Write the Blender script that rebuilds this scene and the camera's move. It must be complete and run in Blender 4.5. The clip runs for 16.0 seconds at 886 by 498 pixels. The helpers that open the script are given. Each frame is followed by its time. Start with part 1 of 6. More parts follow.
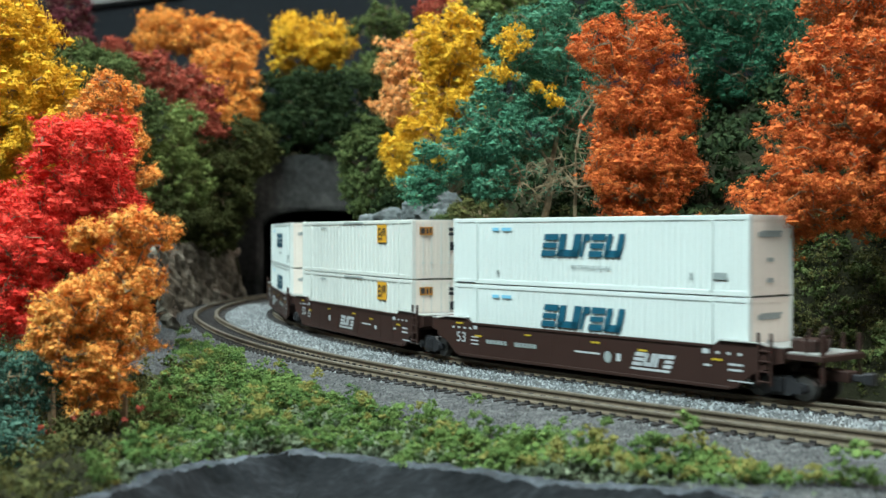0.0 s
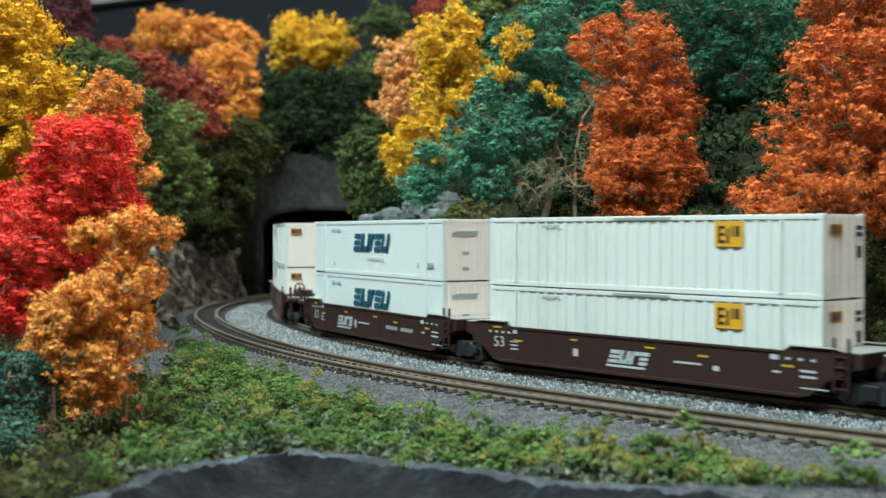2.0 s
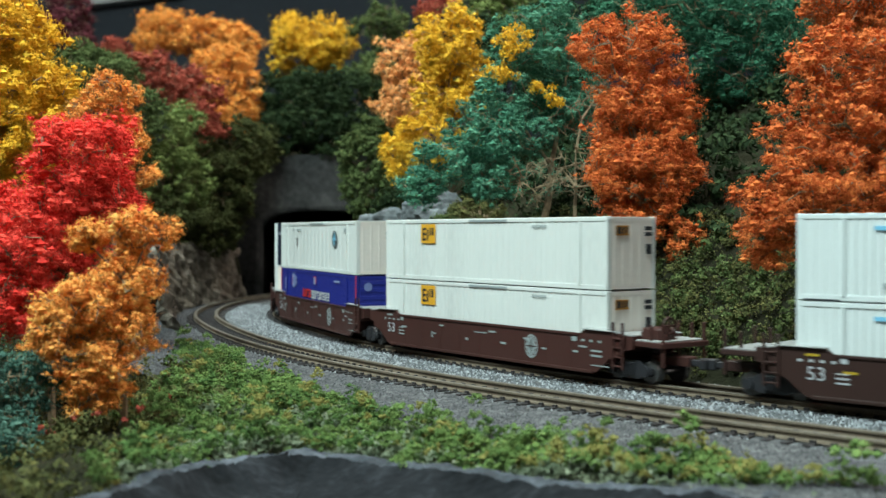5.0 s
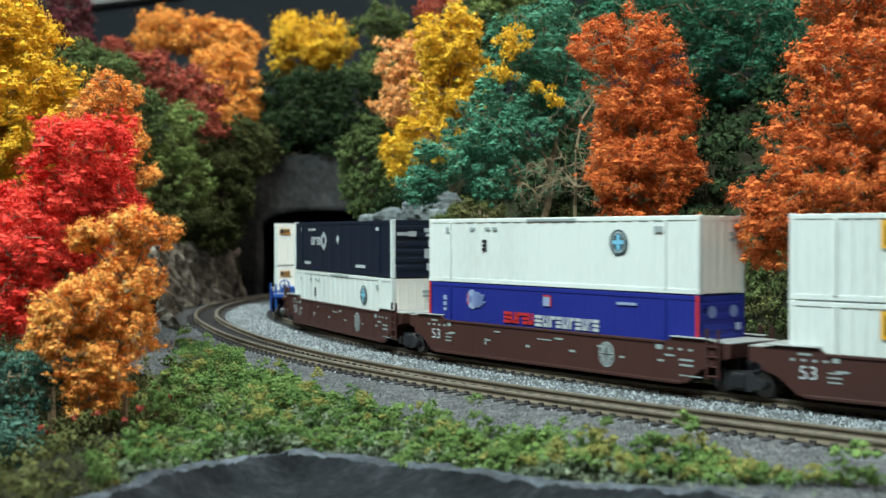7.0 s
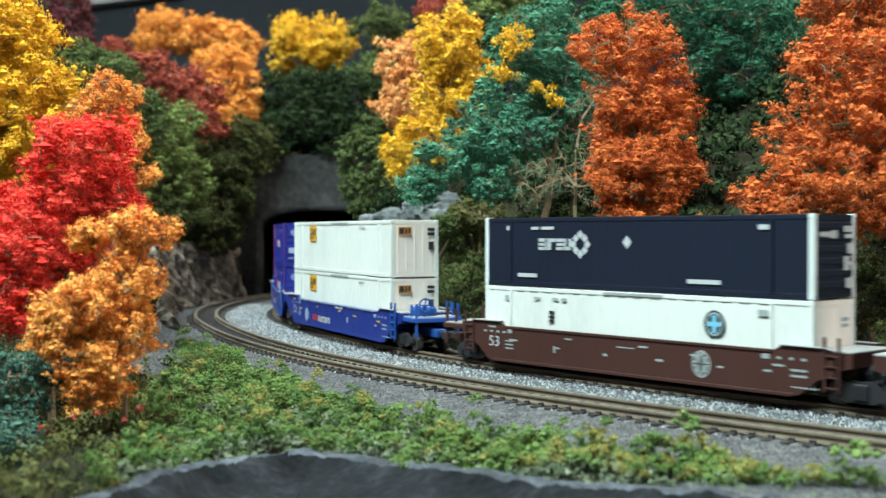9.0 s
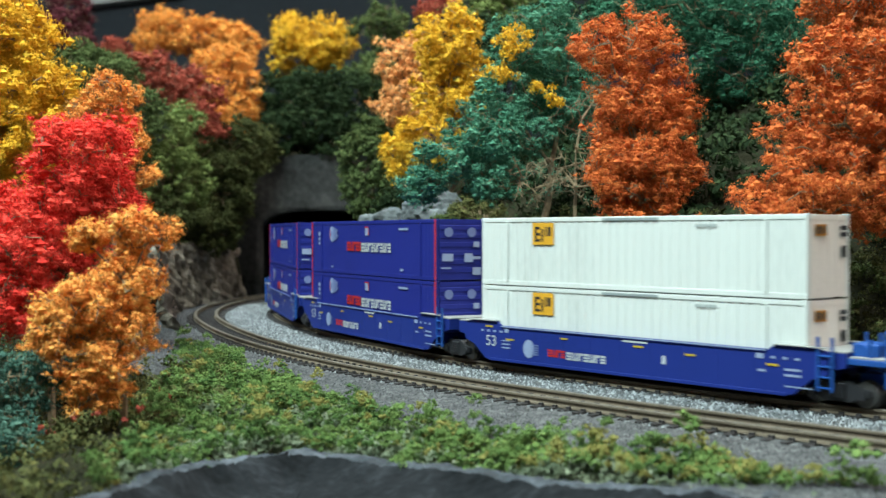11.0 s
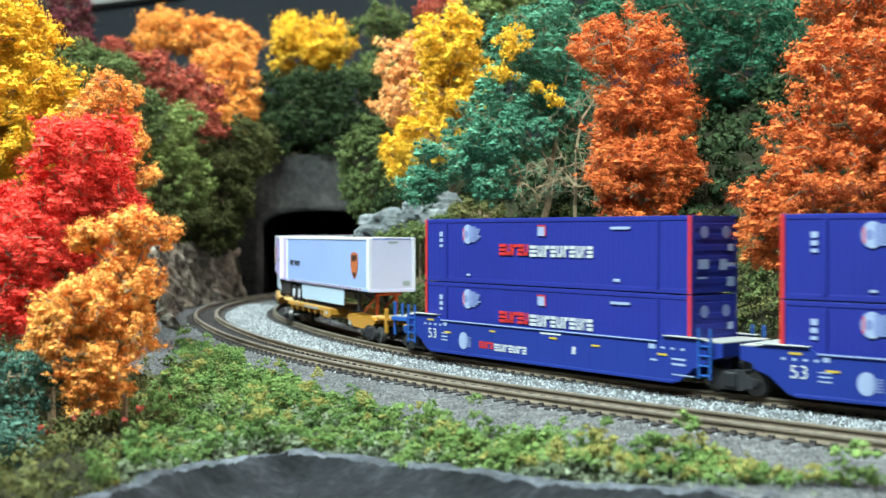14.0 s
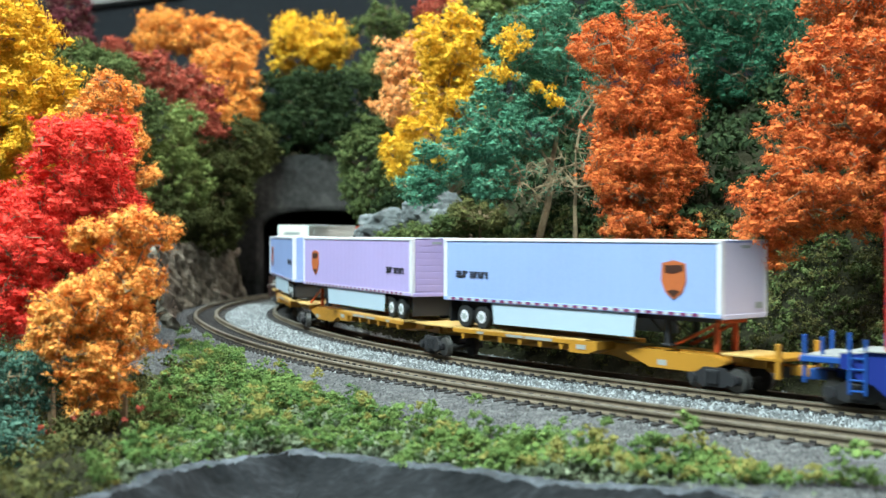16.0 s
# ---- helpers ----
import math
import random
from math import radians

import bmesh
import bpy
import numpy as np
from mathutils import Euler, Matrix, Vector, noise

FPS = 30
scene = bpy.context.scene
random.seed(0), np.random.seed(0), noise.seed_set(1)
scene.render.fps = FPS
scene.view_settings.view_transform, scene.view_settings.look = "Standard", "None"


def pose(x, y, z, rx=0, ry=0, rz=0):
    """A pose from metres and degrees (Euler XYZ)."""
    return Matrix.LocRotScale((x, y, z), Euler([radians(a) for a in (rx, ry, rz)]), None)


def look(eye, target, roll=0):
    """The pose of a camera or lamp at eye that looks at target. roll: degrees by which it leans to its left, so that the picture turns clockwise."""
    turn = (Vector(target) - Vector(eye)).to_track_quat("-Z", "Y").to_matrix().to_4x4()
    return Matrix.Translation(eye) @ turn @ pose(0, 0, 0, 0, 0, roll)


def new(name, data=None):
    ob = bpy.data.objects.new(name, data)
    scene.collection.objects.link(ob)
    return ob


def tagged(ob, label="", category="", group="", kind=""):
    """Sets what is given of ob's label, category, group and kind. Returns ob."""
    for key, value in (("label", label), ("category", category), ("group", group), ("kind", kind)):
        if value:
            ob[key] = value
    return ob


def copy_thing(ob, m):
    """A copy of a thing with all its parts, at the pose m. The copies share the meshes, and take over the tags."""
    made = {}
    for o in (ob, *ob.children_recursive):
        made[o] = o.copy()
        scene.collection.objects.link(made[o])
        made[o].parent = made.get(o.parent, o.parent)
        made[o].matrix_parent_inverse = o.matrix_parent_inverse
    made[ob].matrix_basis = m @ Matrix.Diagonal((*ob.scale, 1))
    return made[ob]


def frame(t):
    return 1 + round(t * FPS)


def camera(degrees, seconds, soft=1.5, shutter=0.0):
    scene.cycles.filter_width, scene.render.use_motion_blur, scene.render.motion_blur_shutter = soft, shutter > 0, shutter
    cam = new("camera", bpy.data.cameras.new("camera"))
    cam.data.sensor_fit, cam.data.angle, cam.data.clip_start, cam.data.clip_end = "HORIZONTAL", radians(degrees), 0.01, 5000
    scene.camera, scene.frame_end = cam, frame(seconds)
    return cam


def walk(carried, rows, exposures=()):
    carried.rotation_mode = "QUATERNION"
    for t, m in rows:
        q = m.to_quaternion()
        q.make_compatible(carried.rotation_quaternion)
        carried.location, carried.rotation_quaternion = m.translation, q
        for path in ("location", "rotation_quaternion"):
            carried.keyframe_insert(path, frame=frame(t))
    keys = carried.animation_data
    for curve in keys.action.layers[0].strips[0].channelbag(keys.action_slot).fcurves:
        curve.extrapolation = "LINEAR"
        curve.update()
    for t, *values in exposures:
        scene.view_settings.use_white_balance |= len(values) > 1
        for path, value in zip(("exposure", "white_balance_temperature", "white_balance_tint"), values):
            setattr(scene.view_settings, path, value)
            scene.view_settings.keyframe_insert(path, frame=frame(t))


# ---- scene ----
# Model railway at HO scale (1:87). Lengths are in millimetres in the builders and are turned into metres by MM.
MM = 0.001
EYE = (0.0, 0.0, 75.33 * MM)
cam = camera(41.33, 16.0, soft=1.4, shutter=0.5)
cam.data.dof.use_dof = True
cam.data.dof.focus_distance = 0.57
cam.data.dof.aperture_fstop = 18.0
STILL = pose(*EYE, 90 - 0.779, 0, 0)
walk(cam, [(0.0, STILL), (16.0, STILL)], exposures=[(0.0, -0.34), (1.0, -0.44), (2.0, -0.47), (3.5, -0.48), (5.5, -0.46), (6.5, -0.42), (8.5, 0.0), (9.2, 0.0), (10.5, -0.16), (11.5, -0.27), (12.5, 0.26), (14.5, 0.50), (16.0, 0.24)])

# ---- light: a closed hobby room; unseen tube lights assumed under the ceiling ----
world = bpy.data.worlds.new("world")
scene.world = world
world.use_nodes = True
world.node_tree.nodes["Background"].inputs[0].default_value = (0.55, 0.6, 0.65, 1)
world.node_tree.nodes["Background"].inputs[1].default_value = 0.05


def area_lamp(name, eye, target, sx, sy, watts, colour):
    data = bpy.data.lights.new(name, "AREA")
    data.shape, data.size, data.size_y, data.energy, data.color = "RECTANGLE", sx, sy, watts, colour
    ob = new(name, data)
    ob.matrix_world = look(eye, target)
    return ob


# Front and side lamps: inferred from cool container sides and warm ends.
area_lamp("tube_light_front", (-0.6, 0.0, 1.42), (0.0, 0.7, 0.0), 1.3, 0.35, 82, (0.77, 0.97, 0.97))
# Added overhead lamp; no source for it is seen.
area_lamp("added_light_middle", (0.15, 1.0, 1.42), (0.1, 0.9, 0.0), 1.5, 0.4, 22, (0.95, 0.96, 0.9))
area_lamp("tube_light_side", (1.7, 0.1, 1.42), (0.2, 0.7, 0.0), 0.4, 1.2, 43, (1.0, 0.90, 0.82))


# ---- materials ----
def ramp_nodes(nt, fac, colours):
    r = nt.nodes.new("ShaderNodeValToRGB")
    els = r.color_ramp.elements
    while len(els) < len(colours):
        els.new(0.5)
    for i, c in enumerate(colours):
        els[i].position = i / (len(colours) - 1)
        els[i].color = (*c, 1)
    nt.links.new(fac, r.inputs[0])
    return r.outputs[0]


def material(name, colours, rough=0.6, metal=0.0, grain=900.0, coarse=60.0, bump=0.0, island=0.0, spec=0.4, streak=None, mixing=0.6):
    """Procedural surface: colours mixed by a coarse and a fine noise (per metre), optional relief and per-piece variation."""
    m = bpy.data.materials.new(name)
    m.use_nodes = True
    nt = m.node_tree
    b = nt.nodes["Principled BSDF"]
    b.inputs["Roughness"].default_value, b.inputs["Metallic"].default_value = rough, metal
    b.inputs["Specular IOR Level"].default_value = spec
    tc = nt.nodes.new("ShaderNodeTexCoord")
    src = tc.outputs["Object"]
    if streak:
        mp = nt.nodes.new("ShaderNodeMapping")
        mp.inputs["Scale"].default_value = streak
        nt.links.new(src, mp.inputs[0])
        src = mp.outputs[0]
    n1, n2 = nt.nodes.new("ShaderNodeTexNoise"), nt.nodes.new("ShaderNodeTexNoise")
    for n, s, d in ((n1, coarse, 3), (n2, grain, 4)):
        n.inputs["Scale"].default_value, n.inputs["Detail"].default_value = s, d
        nt.links.new(src, n.inputs["Vector"])
    mix = nt.nodes.new("ShaderNodeMix")
    mix.inputs[0].default_value = 1 - mixing
    nt.links.new(n1.outputs[0], mix.inputs[2])
    nt.links.new(n2.outputs[0], mix.inputs[3])
    fac = mix.outputs[0]
    spread = nt.nodes.new("ShaderNodeMapRange")
    spread.inputs[1].default_value, spread.inputs[2].default_value = 0.3, 0.7
    nt.links.new(fac, spread.inputs[0])
    fac = spread.outputs[0]
    if island:
        g = nt.nodes.new("ShaderNodeNewGeometry")
        mx = nt.nodes.new("ShaderNodeMix")
        mx.inputs[0].default_value = island
        nt.links.new(fac, mx.inputs[2])
        nt.links.new(g.outputs["Random Per Island"], mx.inputs[3])
        fac = mx.outputs[0]
    nt.links.new(ramp_nodes(nt, fac, colours), b.inputs["Base Color"])
    if bump:
        bp = nt.nodes.new("ShaderNodeBump")
        bp.inputs["Strength"].default_value = min(bump, 1.0)
        bp.inputs["Distance"].default_value = 0.001
        nt.links.new(n2.outputs[0], bp.inputs["Height"])
        nt.links.new(bp.outputs[0], b.inputs["Normal"])
    return m


def tint(c, k):
    return tuple(min(1.0, v * k) for v in c)


def paint(name, c, rough=0.45, dirt=0.85, **kw):
    return material(name, [tint(c, dirt), c, tint(c, 1.04)], rough=rough, grain=700, coarse=25, **kw)


def foliage(name, *colours):
    colours = [tuple(min(0.9, v * 2.12) for v in c) for c in colours]
    return material(name, list(colours), rough=0.85, grain=500, coarse=60, island=0.52, spec=0.12)


M = {}
M["soil"] = material("forest_soil", [(0.008, 0.009, 0.005), (0.020, 0.020, 0.011), (0.04, 0.036, 0.022)], rough=0.95, grain=500, coarse=40, bump=0.8, spec=0.05)
M["stone"] = material("ballast_stone", [(0.06, 0.062, 0.065), (0.19, 0.20, 0.21), (0.48, 0.50, 0.51)], rough=0.85, island=0.75, spec=0.2)
M["ballast"] = material("ballast_bed", [(0.02975, 0.02975, 0.02975), (0.0935, 0.09605, 0.09775), (0.204, 0.204, 0.204)], rough=0.95, grain=1100, coarse=300, bump=0.9, spec=0.1)
M["finestone"] = material("fine_grey_gravel", [(0.035, 0.035, 0.0371), (0.0945, 0.0931, 0.098), (0.203, 0.1995, 0.2065)], rough=0.9, island=0.6, spec=0.12)
M["pale_turf"] = foliage("pale_green_static_turf", (0.036, 0.0496, 0.0289), (0.068, 0.084, 0.051), (0.12, 0.132, 0.08925))
M["tie"] = material("black_plastic_tie", [(0.012, 0.011, 0.012), (0.03, 0.027, 0.027), (0.06, 0.052, 0.05)], rough=0.75, spec=0.2)
M["rail"] = material("weathered_brown_rail", [(0.09025, 0.0693, 0.0476), (0.1472, 0.1152, 0.08245), (0.2042, 0.162, 0.119)], rough=0.8, coarse=40, spec=0.2)
M["railtop"] = material("worn_rail_head", [(0.09216, 0.07728, 0.05824), (0.1382, 0.117, 0.09152)], rough=0.7)
M["rock"] = material("grey_brown_rock", [(0.04185, 0.03591, 0.0273), (0.1779, 0.1476, 0.1165), (0.4185, 0.3691, 0.3003)], rough=0.95, grain=260, coarse=35, bump=1.0, streak=(1, 1, 0.35), spec=0.1)
M["greyrock"] = material("pale_grey_rock", [(0.0375, 0.04125, 0.04125), (0.1275, 0.1387, 0.1425), (0.285, 0.3075, 0.315)], rough=0.9, grain=220, coarse=50, bump=1.0, spec=0.15)
M["portal"] = material("dark_plaster_portal", [(0.014, 0.014, 0.013), (0.036, 0.036, 0.035), (0.075, 0.075, 0.07)], rough=0.95, grain=160, coarse=18, bump=0.8, spec=0.1)
# Near-black puts the darkness inside the tunnel into the lining's colour.
M["tunnel"] = material("tunnel_dark_lining", [(0.006, 0.006, 0.006), (0.015, 0.015, 0.015)], rough=1.0, spec=0.0)
M["blackbank"] = material("black_painted_plaster", [(0.0075, 0.00825, 0.009), (0.018, 0.0195, 0.02175), (0.04125, 0.045, 0.051)], rough=0.95, grain=300, coarse=35, bump=0.6, streak=(1, 2.2, 1), spec=0.06)
# Lighter blue-grey puts the highlights along the bank's edge into the rim's colour.
M["rim"] = material("blue_grey_highlight_rim", [(0.01152, 0.0144, 0.018), (0.0396, 0.04752, 0.0576), (0.1044, 0.1188, 0.1404)], rough=0.7, grain=300, coarse=90, bump=0.8, spec=0.3)
M["wall"] = material("dark_slate_wall", [(0.030, 0.037, 0.046), (0.036, 0.044, 0.054), (0.042, 0.051, 0.062)], rough=0.9, grain=60, coarse=2)
# Room surfaces stay out of view; toned down to limit bounced light.
M["room"] = material("grey_room_paint", [(0.168, 0.168, 0.164), (0.192, 0.192, 0.188)], rough=0.9, grain=40, coarse=2)
M["white_room"] = material("white_ceiling_paint", [(0.525, 0.525, 0.5175), (0.57, 0.57, 0.5625)], rough=0.9, grain=40, coarse=2)
M["bark"] = material("tan_brown_twig", [(0.11, 0.080, 0.048), (0.23, 0.165, 0.098), (0.36, 0.27, 0.165)], rough=0.9, grain=700, coarse=80)
M["red"] = foliage("scarlet_foliage", (0.22, 0.010, 0.008), (0.46, 0.030, 0.022), (0.60, 0.080, 0.050))
M["orange"] = foliage("golden_orange_foliage", (0.27, 0.060, 0.014), (0.45, 0.160, 0.034), (0.56, 0.31, 0.09))
M["rust"] = foliage("rusty_orange_foliage", (0.1318, 0.0279, 0.0099), (0.306, 0.0684, 0.0171), (0.408, 0.144, 0.0378))
M["yellow"] = foliage("bright_yellow_foliage", (0.2376, 0.1148, 0.009), (0.3784, 0.2167, 0.0144), (0.4136, 0.2805, 0.036))
M["amber"] = foliage("amber_foliage", (0.26, 0.085, 0.018), (0.42, 0.165, 0.032), (0.48, 0.235, 0.06))
M["tan"] = foliage("tan_orange_foliage", (0.26, 0.10, 0.03), (0.42, 0.19, 0.065), (0.50, 0.26, 0.10))
M["brick"] = foliage("brownish_red_foliage", (0.075, 0.0144, 0.0098), (0.15, 0.0288, 0.0182), (0.225, 0.056, 0.035))
M["maroon"] = foliage("dark_maroon_foliage", (0.025, 0.006, 0.009), (0.055, 0.013, 0.017), (0.09, 0.025, 0.03))
M["teal"] = foliage("bluish_green_foliage", (0.0119, 0.04592, 0.02706), (0.034, 0.1066, 0.0656), (0.085, 0.1927, 0.1189))
M["bluegreen"] = foliage("greyish_blue_green_foliage", (0.012, 0.033, 0.024), (0.032, 0.070, 0.052), (0.072, 0.125, 0.095))
M["emerald"] = foliage("emerald_green_foliage", (0.006, 0.027, 0.015), (0.015, 0.06, 0.033), (0.04125, 0.1125, 0.0675))
M["green"] = foliage("mid_green_foliage", (0.01368, 0.02304, 0.0076), (0.03648, 0.05184, 0.01672), (0.0798, 0.0936, 0.0342))
M["olive"] = foliage("olive_green_foliage", (0.035, 0.05, 0.014), (0.075, 0.10, 0.03), (0.13, 0.16, 0.05))
# Deep green darkened further, standing for the shade between the trees.
M["deep"] = foliage("shade_dark_green_foliage", (0.003825, 0.00765, 0.002975), (0.009775, 0.01785, 0.0068), (0.0272, 0.0408, 0.0153))
M["mossy"] = foliage("brownish_olive_moss", (0.009, 0.0105, 0.0035), (0.024, 0.027, 0.0085), (0.055, 0.060, 0.020))
M["turf"] = foliage("mixed_green_ground_foam", (0.02755, 0.04965, 0.01308), (0.05695, 0.09359, 0.02618), (0.1056, 0.1432, 0.04499))
M["limeturf"] = foliage("yellow_green_ground_foam", (0.05434, 0.05484, 0.0144), (0.1045, 0.09838, 0.02736), (0.1588, 0.1411, 0.0468))
M["mossturf"] = foliage("dark_moss_ground_foam", (0.01325, 0.02815, 0.00763), (0.03216, 0.06195, 0.01696), (0.07093, 0.1079, 0.03222))
M["darkturf"] = foliage("dark_olive_ground_foam", (0.01488, 0.01733, 0.00595), (0.03825, 0.04253, 0.01445), (0.09031, 0.07875, 0.0255))

M["white"] = paint("cool_white_container", (0.67, 0.72, 0.705), dirt=0.95)
M["offwhite"] = paint("weathered_white_container", (0.68, 0.70, 0.665), dirt=0.84, streak=(1, 1, 0.2))
M["navy"] = paint("black_navy_container", (0.0095, 0.014, 0.028), spec=0.28)
M["blue"] = paint("royal_blue_container", (0.017, 0.025, 0.205), spec=0.22)
M["carblue"] = paint("blue_car_paint", (0.014, 0.030, 0.20), spec=0.22)
M["railblue"] = paint("light_blue_ladder_paint", (0.015, 0.075, 0.30))
M["oxide"] = paint("oxide_red_brown_car_paint", (0.056, 0.0205, 0.0165), rough=0.5)
M["carbrown"] = paint("oxide_brown_car_paint", (0.037, 0.0165, 0.0130), rough=0.5)
M["spineyellow"] = paint("bright_yellow_car_paint", (0.43, 0.20, 0.026), rough=0.35, dirt=0.5)
M["worndeck"] = paint("worn_yellow_deck", (0.54, 0.34, 0.12), dirt=0.5)
M["hitch"] = paint("orange_red_hitch_paint", (0.52, 0.09, 0.025))
M["truck"] = paint("charcoal_truck_plastic", (0.022, 0.022, 0.025), rough=0.45, spec=0.5)
M["wheel"] = material("worn_steel_wheel", [(0.05, 0.05, 0.05), (0.20, 0.195, 0.19)], rough=0.4, metal=0.7)
M["walk"] = paint("pale_grey_walkway", (0.32, 0.32, 0.31), dirt=0.6)
M["teallogo"] = paint("teal_logo_paint", (0.010, 0.095, 0.155))
M["emblemdark"] = paint("dark_green_emblem_paint", (0.02, 0.05, 0.055))
# Cream end paint, raised brighter and warmer for the warm light there.
M["cream"] = paint("cream_lit_container_end", (0.80, 0.73, 0.66), dirt=0.9)
M["greymark"] = paint("grey_marking", (0.30, 0.34, 0.34))
M["bluemark"] = paint("light_blue_marking", (0.20, 0.52, 0.72))
M["whitemark"] = paint("white_marking", (0.48, 0.50, 0.52))
M["dimmark"] = paint("dim_bluish_marking", (0.15, 0.19, 0.38))
M["palemark"] = paint("pale_bluish_marking", (0.28, 0.34, 0.50))
M["blackmark"] = paint("black_marking", (0.025, 0.025, 0.03))
M["yellowmark"] = paint("yellow_marking", (0.50, 0.34, 0.03))
M["gold"] = paint("golden_logo_panel", (0.72, 0.36, 0.03))
M["dullgold"] = paint("brownish_golden_panel", (0.46, 0.20, 0.03))
M["redmark"] = paint("red_marking", (0.50, 0.028, 0.028))
M["skyside"] = paint("pale_blue_trailer_side", (0.28, 0.375, 0.68), dirt=0.92)
M["lavender"] = paint("pale_lavender_trailer_side", (0.42, 0.34, 0.63), dirt=0.92)
M["lilac"] = paint("lilac_white_trailer_end", (0.55, 0.54, 0.70), dirt=0.92)
M["skirt"] = paint("bluish_white_skirt", (0.42, 0.52, 0.62), dirt=0.94)
M["trim"] = paint("white_trailer_trim", (0.68, 0.68, 0.75))
M["tyre"] = paint("black_rubber", (0.014, 0.014, 0.015), rough=0.8)
M["plum"] = paint("plum_red_reflector", (0.17, 0.035, 0.11))
M["shield"] = paint("orange_brown_shield", (0.46, 0.12, 0.04))
M["shielddark"] = paint("dark_brown_shield", (0.055, 0.022, 0.016))
M["orangebox"] = paint("red_orange_container", (0.42, 0.06, 0.025))


# ---- small building kit ----
def part(name, bm, mat, parent, label=""):
    """Link a bmesh built in millimetres as one mesh under parent."""
    me = bpy.data.meshes.new(name)
    bmesh.ops.scale(bm, vec=(MM, MM, MM), verts=bm.verts)
    bm.to_mesh(me)
    bm.free()
    me.materials.append(M[mat])
    ob = new(name, me)
    if parent is not None:
        ob.parent = parent
    return tagged(ob, label)


def share(name, me, parent, m):
    ob = new(name, me)
    ob.parent = parent
    ob.matrix_basis = m
    return ob


def raw(name, verts, faces, mat, parent=None, smooth=False, label=""):
    """A mesh from arrays in millimetres."""
    me = bpy.data.meshes.new(name)
    v = np.asarray(verts, float) * MM
    f = np.asarray(faces, int)
    n, k = f.shape
    me.vertices.add(len(v))
    me.vertices.foreach_set("co", v.ravel())
    me.loops.add(n * k)
    me.loops.foreach_set("vertex_index", f.ravel())
    me.polygons.add(n)
    me.polygons.foreach_set("loop_start", np.arange(n) * k)
    me.polygons.foreach_set("use_smooth", np.full(n, smooth))
    me.update(calc_edges=True)
    me.materials.append(M[mat])
    ob = new(name, me)
    if parent is not None:
        ob.parent = parent
    return tagged(ob, label)


def thing(name, label, category, group="", kind=""):
    return tagged(new(name), label, category, group, kind)


def box(bm, x0, x1, y0, y1, z0, z1, bev=0.0):
    r = bmesh.ops.create_cube(bm, size=1.0)
    vs = r["verts"]
    for v in vs:
        v.co = Vector((x0 + (v.co.x + 0.5) * (x1 - x0), y0 + (v.co.y + 0.5) * (y1 - y0), z0 + (v.co.z + 0.5) * (z1 - z0)))
    if bev:
        es = {e for v in vs for e in v.link_edges}
        bmesh.ops.bevel(bm, geom=list(es), offset=bev, segments=1, affect="EDGES")


def rod(bm, a, b, r, seg=8, r2=None):
    a, b = Vector(a), Vector(b)
    d = b - a
    m = Matrix.Translation((a + b) / 2) @ d.to_track_quat("Z", "Y").to_matrix().to_4x4()
    bmesh.ops.create_cone(bm, cap_ends=True, segments=seg, radius1=r, radius2=r if r2 is None else r2, depth=d.length, matrix=m)


def prism(bm, outline, y0, y1):
    """Extrude an outline of (x, z) between two y planes."""
    a = [bm.verts.new((x, y0, z)) for x, z in outline]
    b = [bm.verts.new((x, y1, z)) for x, z in outline]
    bm.faces.new(a)
    bm.faces.new(b[::-1])
    n = len(outline)
    for i in range(n):
        bm.faces.new((a[i], b[i], b[(i + 1) % n], a[(i + 1) % n]))
    bmesh.ops.recalc_face_normals(bm, faces=bm.faces)


# ---- the track's line: heading and place along its length, smoothed ----
STEP = 4.0
S_ALL = np.arange(-3800.0, 2800.0, STEP)


def bend(s):
    k = 0.0010233 + 1.4095e-06 * s - 7.56e-09 * s * s
    k = np.where(s < -190, 1 / 600, k)
    k = np.where(s < -900, 0.0, k)
    k = np.where(s > 400, 0.00035, k)
    k = np.where(s > 520, 1 / 520, k)
    return np.where(s > 880, 0.0, k)


ks = bend(S_ALL)
i0 = int(np.argmin(abs(S_ALL)))
HEAD = np.concatenate([[0], np.cumsum((ks[1:] + ks[:-1]) / 2 * STEP)])
HEAD = HEAD - HEAD[i0] - 1.1170
PX = np.concatenate([[0], np.cumsum((np.cos(HEAD[1:]) + np.cos(HEAD[:-1])) / 2 * STEP)])
PY = np.concatenate([[0], np.cumsum((np.sin(HEAD[1:]) + np.sin(HEAD[:-1])) / 2 * STEP)])
PX, PY = PX - PX[i0] - 45.2, PY - PY[i0] + 727.2
RAILHEAD = 10.0
APART = 64.5


def on_line(s, off=0.0):
    x, y, h = np.interp(s, S_ALL, PX), np.interp(s, S_ALL, PY), np.interp(s, S_ALL, HEAD)
    return x + np.sin(h) * off, y - np.cos(h) * off, h


def line_distance(x, y):
    """Offset from the train's line (positive towards the viewer) and place along it, for arrays."""
    sel = slice(int((-1100 + 3800) / STEP), int((1500 + 3800) / STEP), 3)
    px, py, ph, ss = PX[sel], PY[sel], HEAD[sel], S_ALL[sel]
    best, off, along = np.full(x.shape, 1e18), np.zeros(x.shape), np.zeros(x.shape)
    for a, b, h, s in zip(px, py, ph, ss):
        d = (x - a) ** 2 + (y - b) ** 2
        hit = d < best
        best[hit] = d[hit]
        off[hit] = ((x - a) * np.sin(h) - (y - b) * np.cos(h))[hit]
        along[hit] = s
    return np.sign(off) * np.sqrt(best), along


